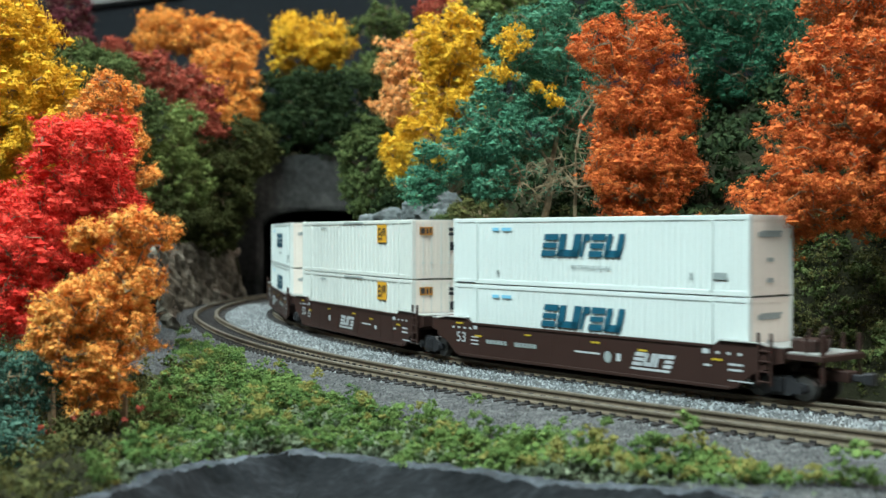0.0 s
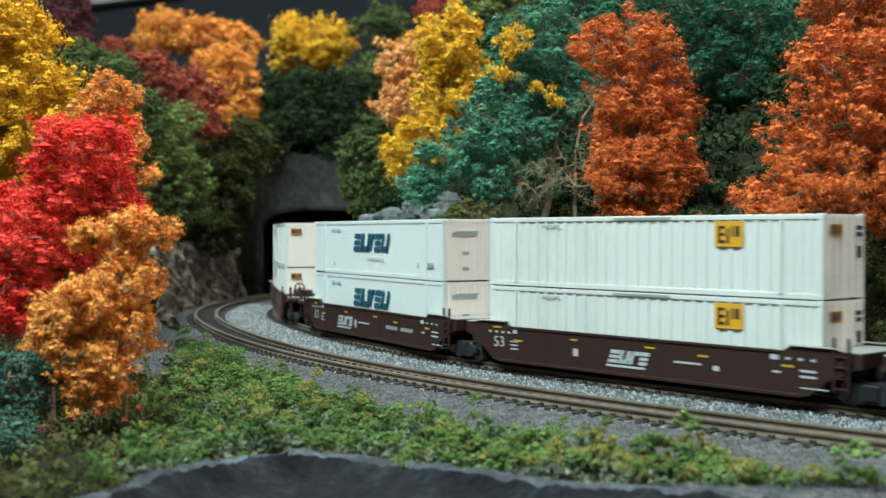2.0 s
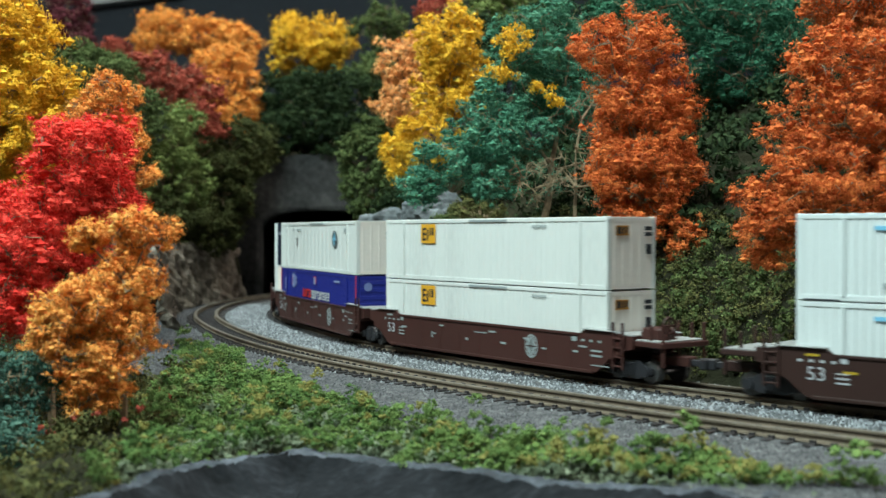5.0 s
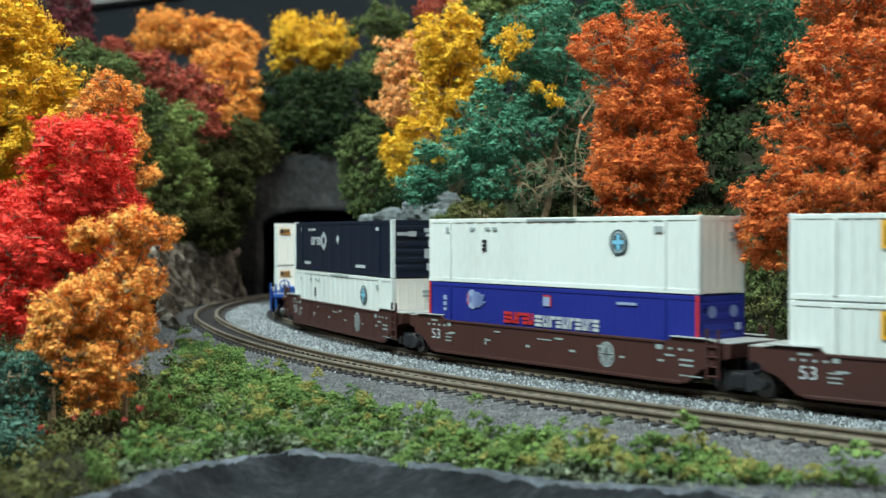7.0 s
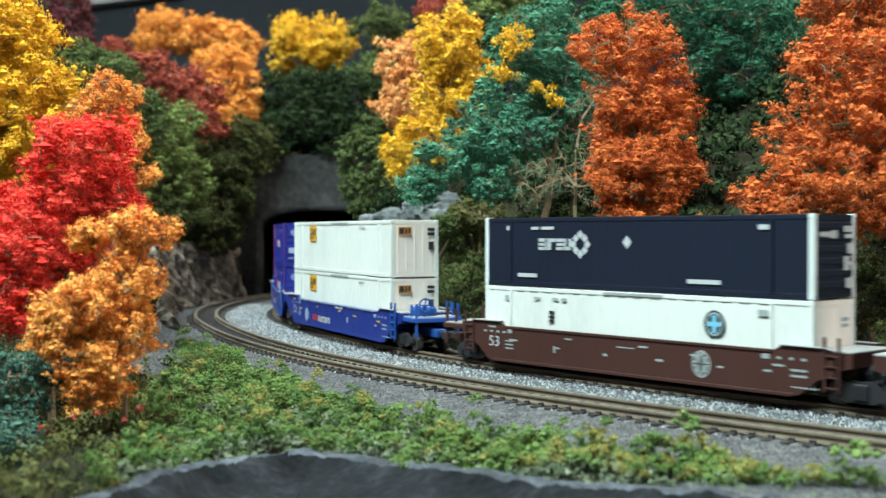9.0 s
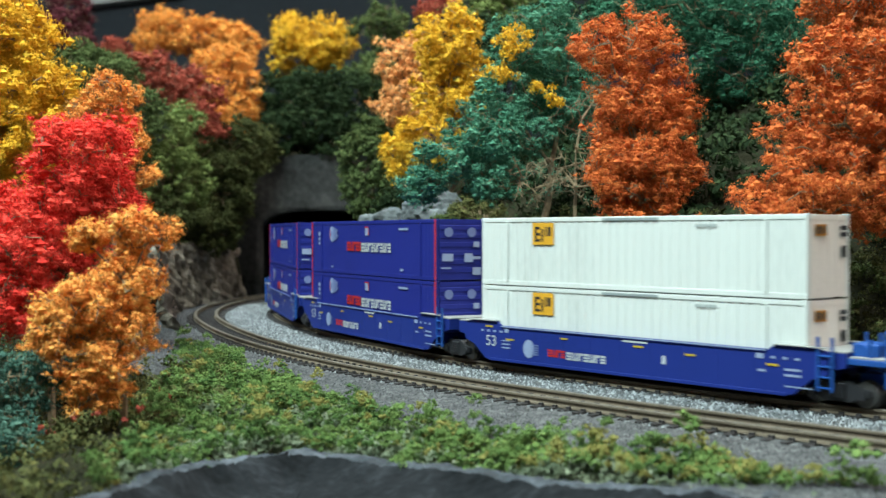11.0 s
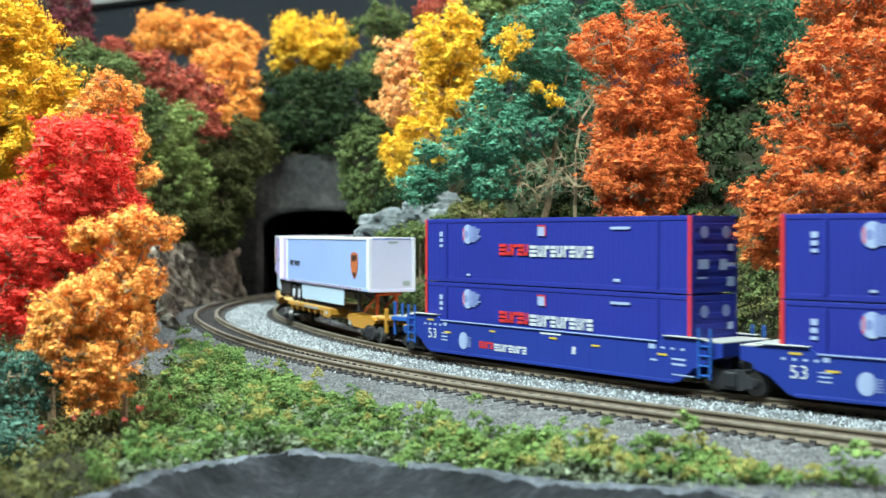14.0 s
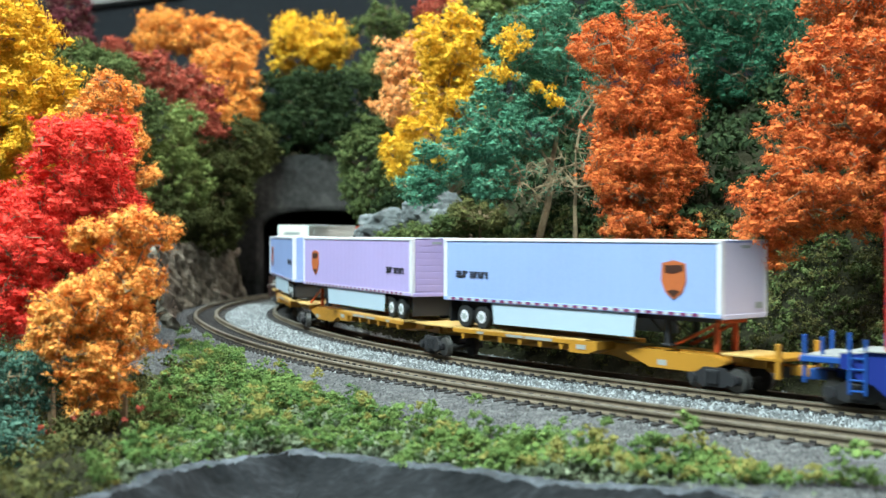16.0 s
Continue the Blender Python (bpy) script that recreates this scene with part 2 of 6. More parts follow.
def smooth(a, b, x):
    t = np.clip((x - a) / (b - a), 0, 1)
    return t * t * (3 - 2 * t)


def wavy(x, y, seed, size):
    """Cheap smooth unevenness made of a few sines."""
    r = np.random.RandomState(seed)
    out = np.zeros(np.shape(x))
    for i in range(6):
        a, f, p = r.uniform(0, 6.28), r.uniform(0.6, 2.2) / size * 6.28, r.uniform(0, 6.28)
        out = out + np.sin((np.cos(a) * x + np.sin(a) * y) * f + p) / 6 ** 0.5
    return out


RIM = [(-420, 60), (-260, 104), (-160, 204), (-125, 272), (-97, 320), (-85, 358), (-64, 380), (-43, 386), (-16, 372), (12, 354), (37, 338), (85, 324), (125, 312), (180, 256), (260, 170), (400, 110), (2400, 60)]
RIMX, RIMY = np.array([p[0] for p in RIM], float), np.array([p[1] for p in RIM], float)


def ground_height(x, y):
    off, along = line_distance(x, y)
    z = np.full(x.shape, 5.0)
    back = -off
    hill = 4.5 + 0.95 * np.clip(back - 34, 0, 70) + 0.55 * np.clip(back - 94, 0, 160) + 0.22 * np.clip(back - 254, 0, 300)
    hill = hill + wavy(x, y, 1, 160) * 5 * smooth(40, 120, back)
    z = np.where(back > 22, hill, z)
    fore = off - APART
    bank = 5 - 3.4 * smooth(20, 50, fore) + wavy(x, y, 2, 70) * 2.0 * smooth(55, 95, fore)
    left = np.clip(fore - 46, 0, 400)
    cut = smooth(880, 960, y)
    rise = 54 * smooth(0, 14, left) + 0.75 * np.clip(left - 8, 0, 120) + 0.3 * np.clip(left - 128, 0, 300)
    z = np.where(fore > 20, bank * (1 - cut) + (5 + rise) * cut, z)
    lefthill = np.clip(0.22 * (y - 520), 0, 90) * smooth(-225, -370, x)
    z = np.where((fore > 20) & (y < 960), z + lefthill * (1 - cut), z)
    z = z - 26 * smooth(-118, -190, x) * (1 - smooth(520, 700, y)) * (fore > 20)
    over = 158 + 0.10 * np.clip(y - 1310, 0, 500) + 0.05 * np.clip(x + 100, 0, 600) + wavy(x, y, 3, 220) * 7
    z = np.where(y > 1312, np.maximum(np.where(back > 120, z, 0), over), z)
    rim = np.interp(x, RIMX, RIMY)
    z = np.where(y < rim + 7, z - 7 * smooth(-7, 0, rim - y), z)
    z = np.where(y < rim, -40 * smooth(0, 30, rim - y) + z * (1 - smooth(0, 20, rim - y)), z)
    return z


def ground_at(x, y):
    return float(ground_height(np.array([float(x)]), np.array([float(y)]))[0])


# ---- the room: back wall in view, the other surfaces added to close it in ----
def slab(name, x0, x1, y0, y1, z0, z1, mat, label, category):
    bm = bmesh.new()
    box(bm, x0, x1, y0, y1, z0, z1)
    return tagged(part(name, bm, mat, None), label, category, kind="structure")


slab("wall_north", -3600, 4200, 3200, 3300, -900, 1500, "wall", "dark slate-grey painted backdrop wall behind the layout", "wall")
slab("wall_south", -3600, 4200, -2100, -2000, -900, 1500, "room", "plain grey painted room wall", "wall")
slab("wall_west", -3700, -3600, -2000, 3200, -900, 1500, "room", "plain grey painted room wall", "wall")
slab("wall_east", 4200, 4300, -2000, 3200, -900, 1500, "room", "plain grey painted room wall", "wall")
slab("floor", -3600, 4200, -2000, 3200, -1000, -900, "room", "grey room floor under the layout", "floor")
slab("ceiling", -3600, 4200, -2000, 3200, 1500, 1600, "white_room", "white painted room ceiling", "ceiling")


def make_ledge():
    bm = bmesh.new()
    prism(bm, [(-962, 684), (-808, 703), (-700, 716), (-700, 760), (-962, 728)], 3150, 3198)
    tagged(part("shelf_edge", bm, "white_room", None), "pale grey sloping ledge fixed to the dark wall", "ledge", kind="structure")


make_ledge()


# ---- ground, banks and rock ----
def make_ground():
    xs = np.concatenate([np.arange(-1500, -420, 40), np.arange(-420, 460, 8), np.arange(460, 2400, 40)]).astype(float)
    ys = np.concatenate([np.arange(40, 240, 20), np.arange(240, 1290, 8), np.arange(1290, 1340, 4), np.arange(1340, 1700, 16), np.arange(1700, 3000, 50)]).astype(float)
    gx, gy = np.meshgrid(xs, ys)
    gz = ground_height(gx, gy)
    nx, ny = len(xs), len(ys)
    idx = np.arange(nx * ny).reshape(ny, nx)
    quads = np.stack([idx[:-1, :-1], idx[:-1, 1:], idx[1:, 1:], idx[1:, :-1]], -1).reshape(-1, 4)
    cx, cy = gx.ravel()[quads].mean(1), gy.ravel()[quads].mean(1)
    mouth = (cx > -222) & (cx < -48) & (cy > 1296) & (cy < 1332)
    ob = raw("ground", np.stack([gx, gy, gz], -1).reshape(-1, 3), quads[~mouth], "soil", smooth=True)
    return tagged(ob, "dark earth hillside and flat roadbed of a model layout", "ground", kind="structure")


make_ground()


def make_black_bank():
    us = np.linspace(0, 1, 900)
    d = np.concatenate([[0], np.cumsum(np.hypot(np.diff(RIMX[:16]), np.diff(RIMY[:16])))])
    x, y = np.interp(us * d[-1], d, RIMX[:16]), np.interp(us * d[-1], d, RIMY[:16])
    for _ in range(60):
        x[1:-1], y[1:-1] = (x[:-2] + x[1:-1] * 2 + x[2:]) / 4, (y[:-2] + y[1:-1] * 2 + y[2:]) / 4
    tx, ty = np.gradient(x), np.gradient(y)
    l = np.hypot(tx, ty)
    nx, ny = ty / l, -tx / l
    vs = np.array([-9, -5, -2, 0, 1.5, 3, 5, 8, 12, 17, 24, 33, 45, 60, 80, 110, 150, 200], float)
    zs = np.array([-6, 1, 3.0, 3.4, 3.2, 2.4, 0.8, -2, -5, -7.5, -9.5, -11, -12.5, -13.5, -14.5, -15.5, -16, -17], float)
    gx, gy = x[:, None] + nx[:, None] * vs, y[:, None] + ny[:, None] * vs
    wob = wavy(gx, gy, 11, 26) * 0.5 + wavy(gx, gy * 2.5, 12, 11) * 0.4 + wavy(gx, gy, 13, 5) * 0.28
    gz = zs[None, :] + wob
    gx, gy = gx + wavy(gx, gy, 14, 15) * 0.5, gy + wavy(gx, gy, 15, 12) * 0.6 + wavy(gx, gy, 17, 60) * 1.5
    n, m = gx.shape
    idx = np.arange(n * m).reshape(n, m)
    q = np.stack([idx[:-1, :-1], idx[:-1, 1:], idx[1:, 1:], idx[1:, :-1]], -1).reshape(-1, 4)
    pts = np.stack([gx, gy, gz], -1).reshape(-1, 3)
    cells = m - 1
    col = np.arange(len(q)) % cells
    edge = 5 + (wavy(gx[:-1, 0], gy[:-1, 0], 16, 90) * 0.35).round()
    lip = col < np.repeat(edge, cells)
    bank = tagged(new("black_bank"), "black painted plaster bank with a crinkled blue-grey rim", "bank", kind="structure")
    raw("slope", pts, q[~lip][:, ::-1], "blackbank", bank, smooth=True)
    raw("rim", pts, q[lip][:, ::-1], "rim", bank, smooth=True, label="crinkled rim in blue-grey highlight colour")


make_black_bank()


def make_rock_wall():
    """Striated cutting wall that follows the outer track to the tunnel."""
    s = np.arange(-600, -150, 4.0)
    z = np.linspace(-2, 66, 22)
    x, y, h = on_line(s, APART + 28)
    nxv, nyv = np.sin(h), -np.cos(h)
    gs, gz = np.meshgrid(s, z, indexing="ij")
    r = np.random.RandomState(4)
    bumps = wavy(gs, gz * 0.35, 21, 34) * 3.2 + wavy(gs, gz * 0.5, 22, 13) * 1.8 + wavy(gs, gz, 23, 6) * 0.8 + np.abs(wavy(gs, gz * 0.3, 24, 20)) * 3 + r.uniform(-0.5, 0.5, gs.shape)
    out = bumps + gz * 0.16
    gx, gy = x[:, None] + nxv[:, None] * out, y[:, None] + nyv[:, None] * out
    n, m = gx.shape
    idx = np.arange(n * m).reshape(n, m)
    q = np.stack([idx[:-1, :-1], idx[:-1, 1:], idx[1:, 1:], idx[1:, :-1]], -1).reshape(-1, 4)
    keep = gy.ravel()[q].mean(1) < 1262
    ob = raw("rock_wall", np.stack([gx, gy, gz], -1).reshape(-1, 3), q[keep], "rock")
    return tagged(ob, "brown-grey rough rock cutting wall beside the track", "rock wall", kind="structure")


make_rock_wall()


def make_boulder(cx, cy, cz, rx, ry, rz, seed, label):
    bm = bmesh.new()
    bmesh.ops.create_icosphere(bm, subdivisions=4, radius=1.0)
    for v in bm.verts:
        p = v.co.copy()
        n = noise.noise(p * 1.7 + Vector((seed, 0, 0))) * 0.35 + noise.noise(p * 4.3 + Vector((0, seed, 0))) * 0.16 + abs(noise.noise(p * 8 + Vector((0, 0, seed)))) * 0.12
        p *= 1 + n
        v.co = Vector((p.x * rx + cx, p.y * ry + cy, p.z * rz + cz))
    return tagged(part("boulder", bm, "greyrock", None), label, "rock", "rocks on the hillside")


make_boulder(-38, 884, 79, 26, 13, 13, 1, "blue-grey rock outcrop in the hillside")
make_boulder(-8, 866, 91, 24, 12, 15, 3, "blue-grey rock outcrop beside low shrubs")
make_boulder(-56, 915, 72, 12, 14, 9, 7, "grey rock at the foot of a shrub")


def make_portal():
    """Rough plaster tunnel face with an arched mouth, and its lining."""
    left, right, spring, crown = -203.0, -62.0, 74.0, 100.5
    mid, half = (left + right) / 2, (right - left) / 2
    arch = [(left, 0.0), (left, spring)]
    for i in range(1, 24):
        a = math.pi * (1 - i / 24)
        arch.append((mid + half * math.copysign(abs(math.cos(a)) ** 0.75, math.cos(a)), spring + (crown - spring) * math.sin(a) ** 0.7))
    arch += [(right, spring), (right, 0.0)]
    outer = []
    for x, z in arch:
        k = 1.0 if z > 0 else 0.0
        outer.append((mid + (x - mid) * 1.62, z * (1.0 if z < 1 else 1.0) + (62 * (z / crown)) * k))
    n = len(arch)
    steps = 10
    verts, faces = [], []
    for j in range(steps + 1):
        f = j / steps
        for i in range(n):
            x = arch[i][0] * (1 - f) + outer[i][0] * f
            z = arch[i][1] * (1 - f) + outer[i][1] * f
            w = 4 * noise.noise(Vector((x * 0.03, 0, z * 0.03))) + 1.6 * noise.noise(Vector((x * 0.11, 5, z * 0.11)))
            verts.append((x, 1296 + w * min(1, f * 4) + 9 * f, z))
    for j in range(steps):
        for i in range(n - 1):
            a, b = j * n + i, j * n + i + 1
            faces.append((a, b, b + n, a + n))
    base = len(verts)
    for i in range(n):
        verts.append((arch[i][0], 1330.0, arch[i][1]))
    for i in range(n - 1):
        faces.append((i, base + i, base + i + 1, i + 1))
    portal = tagged(new("tunnel_portal"), "dark grey plaster tunnel face with an arched mouth", "tunnel portal", kind="structure")
    raw("face", verts, faces, "portal", portal, smooth=True)
    # Unseen box behind the mouth, added to keep the inside dark.
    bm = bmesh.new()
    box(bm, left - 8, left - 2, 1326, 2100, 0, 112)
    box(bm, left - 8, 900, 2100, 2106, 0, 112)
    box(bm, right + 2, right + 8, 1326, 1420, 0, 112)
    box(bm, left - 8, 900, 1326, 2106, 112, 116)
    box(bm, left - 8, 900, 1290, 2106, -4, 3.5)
    part("lining", bm, "tunnel", portal, "black lining for the dark tunnel inside")


make_portal()


# ---- track ----
def rail_line(parent, off, s0, s1):
    """A rail swept along the line: web and foot, and the worn head above it."""
    s = np.arange(s0, s1, 6.0)
    for name, mat, prof in (("rail", "rail", [(-1.7, 6.8), (1.7, 6.8), (1.4, 7.4), (0.6, 7.7), (0.6, 8.9), (1.15, 9.15), (1.15, 9.9), (-1.15, 9.9), (-1.15, 9.15), (-0.6, 8.9), (-0.6, 7.7), (-1.4, 7.4)]),
                            ("rail_head", "railtop", [(-1.1, 9.9), (1.1, 9.9), (0.9, 10.05), (-0.9, 10.05)])):
        verts = []
        for o, z in prof:
            x, y, h = on_line(s, off + o)
            verts.append(np.stack([x, y, np.full_like(x, z)], -1))
        v = np.stack(verts, 1)
        n, m = v.shape[:2]
        idx = np.arange(n * m).reshape(n, m)
        nxt = np.roll(idx, -1, axis=1)
        q = np.stack([idx[:-1], nxt[:-1], nxt[1:], idx[1:]], -1).reshape(-1, 4)
        raw(name, v.reshape(-1, 3), q, mat, parent)


def tie_bmesh():
    bm = bmesh.new()
    box(bm, -1.35, 1.35, -15.5, 15.5, 5.4, 6.9, 0.15)
    for y in (-8.25, 8.25):
        box(bm, -1.0, 1.0, y - 2.7, y - 1.6, 6.8, 7.7)
        box(bm, -1.0, 1.0, y + 1.6, y + 2.7, 6.8, 7.7)
    return bm


def make_track(off, label):
    track = thing("track", label, "railway track", "model railway tracks", "structure")
    tie = part("tie", tie_bmesh(), "tie", track)
    me = tie.data
    first = True
    far = []
    r = random.Random(int(off) + 5)
    for s in np.arange(-1300, 1500, 7.0):
        x, y, h = on_line(s, off)
        m = pose(x * MM, y * MM, 0, 0, 0, math.degrees(h) + r.uniform(-1.2, 1.2))
        if -520 < s < 480:
            if first:
                tie.matrix_basis = m
                first = False
            else:
                share("tie", me, track, m)
        else:
            far.append(m)
    co = np.array([v.co[:] for v in me.vertices])
    me.calc_loop_triangles()
    tri = np.array([t.vertices[:] for t in me.loop_triangles])
    vs, fs = [], []
    for i, m in enumerate(far):
        a = np.array(m)
        vs.append(co @ a[:3, :3].T + a[:3, 3])
        fs.append(tri + i * len(co))
    tagged(raw("far_ties", np.concatenate(vs) / MM, np.concatenate(fs), "tie", track), kind="stuff")
    for side in (-8.25, 8.25):
        rail_line(track, off + side, -1300, 1500)
    return track


def make_ballast_bed():
    """Raised gravel bed under both tracks."""
    s = np.arange(-1300, 1500, 6.0)
    offs = np.array([-40, -27, -21, -12, 0, 12, 22, 32, 42, 54, 64, 76, 86, 94, 104, 116, 130, 142, 148], float)
    zs = np.array([5.2, 5.2, 6.2, 6.2, 6.2, 6.2, 6.2, 5.7, 6.0, 6.2, 6.2, 6.2, 6.0, 5.2, 4.7, 4.3, 3.9, 3.4, 0.0], float)
    v = []
    for o, z in zip(offs, zs):
        x, y, h = on_line(s, o)
        v.append(np.stack([x, y, z + wavy(x, y, 31, 22) * 0.25], -1))
    v = np.stack(v, 1)
    n, m = v.shape[:2]
    idx = np.arange(n * m).reshape(n, m)
    q = np.stack([idx[:-1, :-1], idx[1:, :-1], idx[1:, 1:], idx[:-1, 1:]], -1).reshape(-1, 4)
    tagged(raw("ballast_bed", v.reshape(-1, 3), q[:, ::-1], "ballast", smooth=True), "grey gravel bed under the two tracks", "ballast", kind="structure")


def make_stones():
    """Loose gravel, one small faceted stone after another."""
    r = np.random.RandomState(8)
    n = 74000
    s = r.uniform(-420, 470, n)
    off = r.uniform(-40, 141, n)
    near_tie = np.minimum(np.abs(off), np.abs(off - APART)) < 15
    keep = ~near_tie | (np.abs((s % 7.0) - 3.5) < 1.9)
    s, off = s[keep], off[keep]
    n = len(s)
    x, y, h = on_line(s, off)
    z = np.interp(off, [-42, -34, -27, -21, 22, 32, 42, 86, 94, 104, 116, 130, 142], [6.0, 5.6, 5.4, 6.2, 6.2, 5.7, 6.0, 6.0, 5.2, 4.7, 4.3, 3.9, 3.4])
    inner = np.minimum(np.abs(off), np.abs(off - APART)) < 15
    size = np.where(inner, r.uniform(0.35, 0.6, n), np.where(off > 80, r.uniform(0.3, 0.62, n), r.uniform(0.45, 1.05, n)))
    base = np.array([(1, 0, -0.4), (-0.9, 0.1, -0.4), (0.1, 1, -0.4), (0, -1, -0.4), (0, 0, 1)], float)
    tri = np.array([(0, 2, 4), (2, 1, 4), (1, 3, 4), (3, 0, 4)])
    v = base[None] * r.uniform(0.6, 1.3, (n, 5, 1)) * size[:, None, None] + r.uniform(-0.25, 0.25, (n, 5, 3)) * size[:, None, None]
    a = r.uniform(0, 6.28, n)
    ca, sa = np.cos(a)[:, None], np.sin(a)[:, None]
    v = np.stack([v[..., 0] * ca - v[..., 1] * sa, v[..., 0] * sa + v[..., 1] * ca, v[..., 2] * 0.8], -1)
    v = v + np.stack([x, y, z + size * 0.3], -1)[:, None]
    for name, sel, mat, label in (("ballast_stones", off < 80, "stone", "loose pale grey crushed gravel between the tracks"), ("shoulder_gravel", off >= 80, "finestone", "finer dark grey gravel on the outer shoulder")):
        w = v[sel]
        f = tri[None] + (np.arange(len(w)) * 5)[:, None, None]
        tagged(raw(name, w.reshape(-1, 3), f.reshape(-1, 3), mat), label, "gravel", kind="stuff")


# ---- plants ----
LUMP_V = np.array([(1, 0, 0), (-1, 0, 0), (0, 1, 0), (0, -1, 0), (0, 0, 1), (0, 0, -1)], float)
LUMP_F = np.array([(0, 2, 4), (2, 1, 4), (1, 3, 4), (3, 0, 4), (2, 0, 5), (1, 2, 5), (3, 1, 5), (0, 3, 5)])


def foam_cores(centres, radius, rng, flat=0.8):
    """Small uneven foam lumps, one at each centre."""
    n, k = len(centres), len(LUMP_V)
    size = (np.broadcast_to(radius, (n,)) * rng.uniform(0.7, 1.1, n))[:, None, None]
    v = centres[:, None] + LUMP_V[None] * rng.uniform(0.65, 1.25, (n, k, 1)) * size * np.array([1, 1, flat])
    f = LUMP_F[None] + (np.arange(n) * k)[:, None, None]
    return v.reshape(-1, 3), f.reshape(-1, 3)


def leaf_cloud(centres, spread, per, size, rng, flat=0.75, lean=None, core=0.0):
    """Many small leaf flakes gathered round clump centres, over a lump of foam where core is set."""
    n = len(centres) * per
    c = np.repeat(centres, per, axis=0)
    g = rng.normal(0, 1, (n, 3))
    g /= np.linalg.norm(g, axis=1)[:, None] + 1e-9
    rad = rng.uniform(0.3, 1.25, n) ** 0.7
    sp = np.repeat(spread, per) if np.ndim(spread) else spread
    p = c + g * (rad * sp)[:, None] * np.array([1, 1, flat])
    sz = size * rng.uniform(0.55, 1.35, n)[:, None]
    k = g * 0.8 + np.array([0, 0, 0.15]) + rng.normal(0, 0.32, (n, 3))
    if lean is not None:
        k = k + np.repeat(lean, per, axis=0) * 0.7
    k /= np.linalg.norm(k, axis=1)[:, None] + 1e-9
    u = np.cross(k, rng.normal(0, 1, (n, 3)))
    u /= np.linalg.norm(u, axis=1)[:, None] + 1e-9
    w = np.cross(k, u)
    v = np.stack([p - u * sz * 1.1 + k * sz * 0.5, p + u * sz * 0.8 - w * sz * 0.7, p + u * sz * 0.8 + w * sz * 0.7], 1).reshape(-1, 3)
    f = np.arange(n * 3).reshape(n, 3)
    if core:
        cv, cf = foam_cores(centres, spread * core, rng, flat)
        v, f = np.concatenate([v, cv]), np.concatenate([f, cf + len(v)])
    return v, f


def cull_inner(pts, lobes, rng, depth=0.6, keep=0.12):
    """Leave out most clumps that lie deep inside a crown."""
    inner = np.zeros(len(pts), bool)
    for x, y, z, rx, ry, rz in lobes:
        inner |= np.sum(((pts - np.array([x, y, z])) / np.array([rx, ry, rz])) ** 2, axis=1) < depth ** 2
    return pts[~inner | (rng.uniform(0, 1, len(pts)) < keep)]


def twig_mesh(segs):
    """Tapered four-sided twigs: (from, to, radius at each end)."""
    vs, fs = [], []
    for a, b, r0, r1 in segs:
        a, b = np.array(a, float), np.array(b, float)
        d = b - a
        l = np.linalg.norm(d)
        if l < 1e-6:
            continue
        d /= l
        u = np.cross(d, (0.3, 0.9, 0.2) if abs(d[2]) > 0.9 else (0, 0, 1))
        u /= np.linalg.norm(u)
        w = np.cross(d, u)
        o = len(vs)
        for p, r in ((a, r0), (b, r1)):
            for k in range(5):
                an = k * 6.2832 / 5
                vs.append(p + (u * math.cos(an) + w * math.sin(an)) * r)
        for k in range(5):
            fs.append((o + k, o + (k + 1) % 5, o + 5 + (k + 1) % 5, o + 5 + k))
    return np.array(vs), np.array(fs)


def clump_points(lobes, gap, rng, hollow=0.45):
    out = []
    for lx, ly, lz, rx, ry, rz in lobes:
        area = 4 * math.pi * ((rx * ry) ** 1.6 + (rx * rz) ** 1.6 + (ry * rz) ** 1.6) ** (1 / 1.6) / 3 ** (1 / 1.6)
        n = max(10, int(area / gap ** 2 * 1.25))
        g = rng.normal(0, 1, (n, 3))
        g /= np.linalg.norm(g, axis=1)[:, None]
        uneven = 1 + 0.16 * np.sin(g[:, 0] * 5 + lx) + 0.13 * np.sin(g[:, 2] * 7 + lz) + rng.normal(0, 0.07, n)
        rad = (hollow + (1 - hollow) * rng.uniform(0, 1, n) ** 0.45) * uneven
        out.append(np.array([lx, ly, lz]) + g * rad[:, None] * np.array([rx, ry, rz]))
    return np.concatenate(out)


def lumps(lobes, rng, n=8, reach=0.68, size=0.5):
    """Break each lobe of a crown into uneven smaller ones."""
    out = []
    for x, y, z, rx, ry, rz in lobes:
        out.append((x, y, z, rx * 0.86, ry * 0.86, rz * 0.86))
        for _ in range(n):
            d = rng.normal(0, 1, 3)
            d *= reach * rng.uniform(0.75, 1.1) / np.linalg.norm(d)
            k = size * rng.uniform(0.7, 1.25)
            out.append((x + d[0] * rx, y + d[1] * ry, z + d[2] * rz, rx * k, ry * k, rz * k * rng.uniform(0.75, 1.1)))
    return out


def split_clumps(pts, clump, rng, kids=5, drop=0.12):
    """Break clump centres into uneven twig-end tufts; returns places, radii and the way each leans out."""
    pts = pts[rng.uniform(0, 1, len(pts)) > drop]
    c = np.repeat(pts, kids, axis=0)
    g = rng.normal(0, 1, c.shape) * np.array([1, 1, 0.8])
    far = rng.uniform(0.2, 1.0, len(c)) ** 1.2
    g *= (far * clump / (np.linalg.norm(g, axis=1) + 1e-9))[:, None]
    lean = g / (np.linalg.norm(g, axis=1)[:, None] + 1e-9)
    return c + g, lean, clump * np.clip(rng.lognormal(-0.78, 0.35, len(c)), 0.18, 0.95)


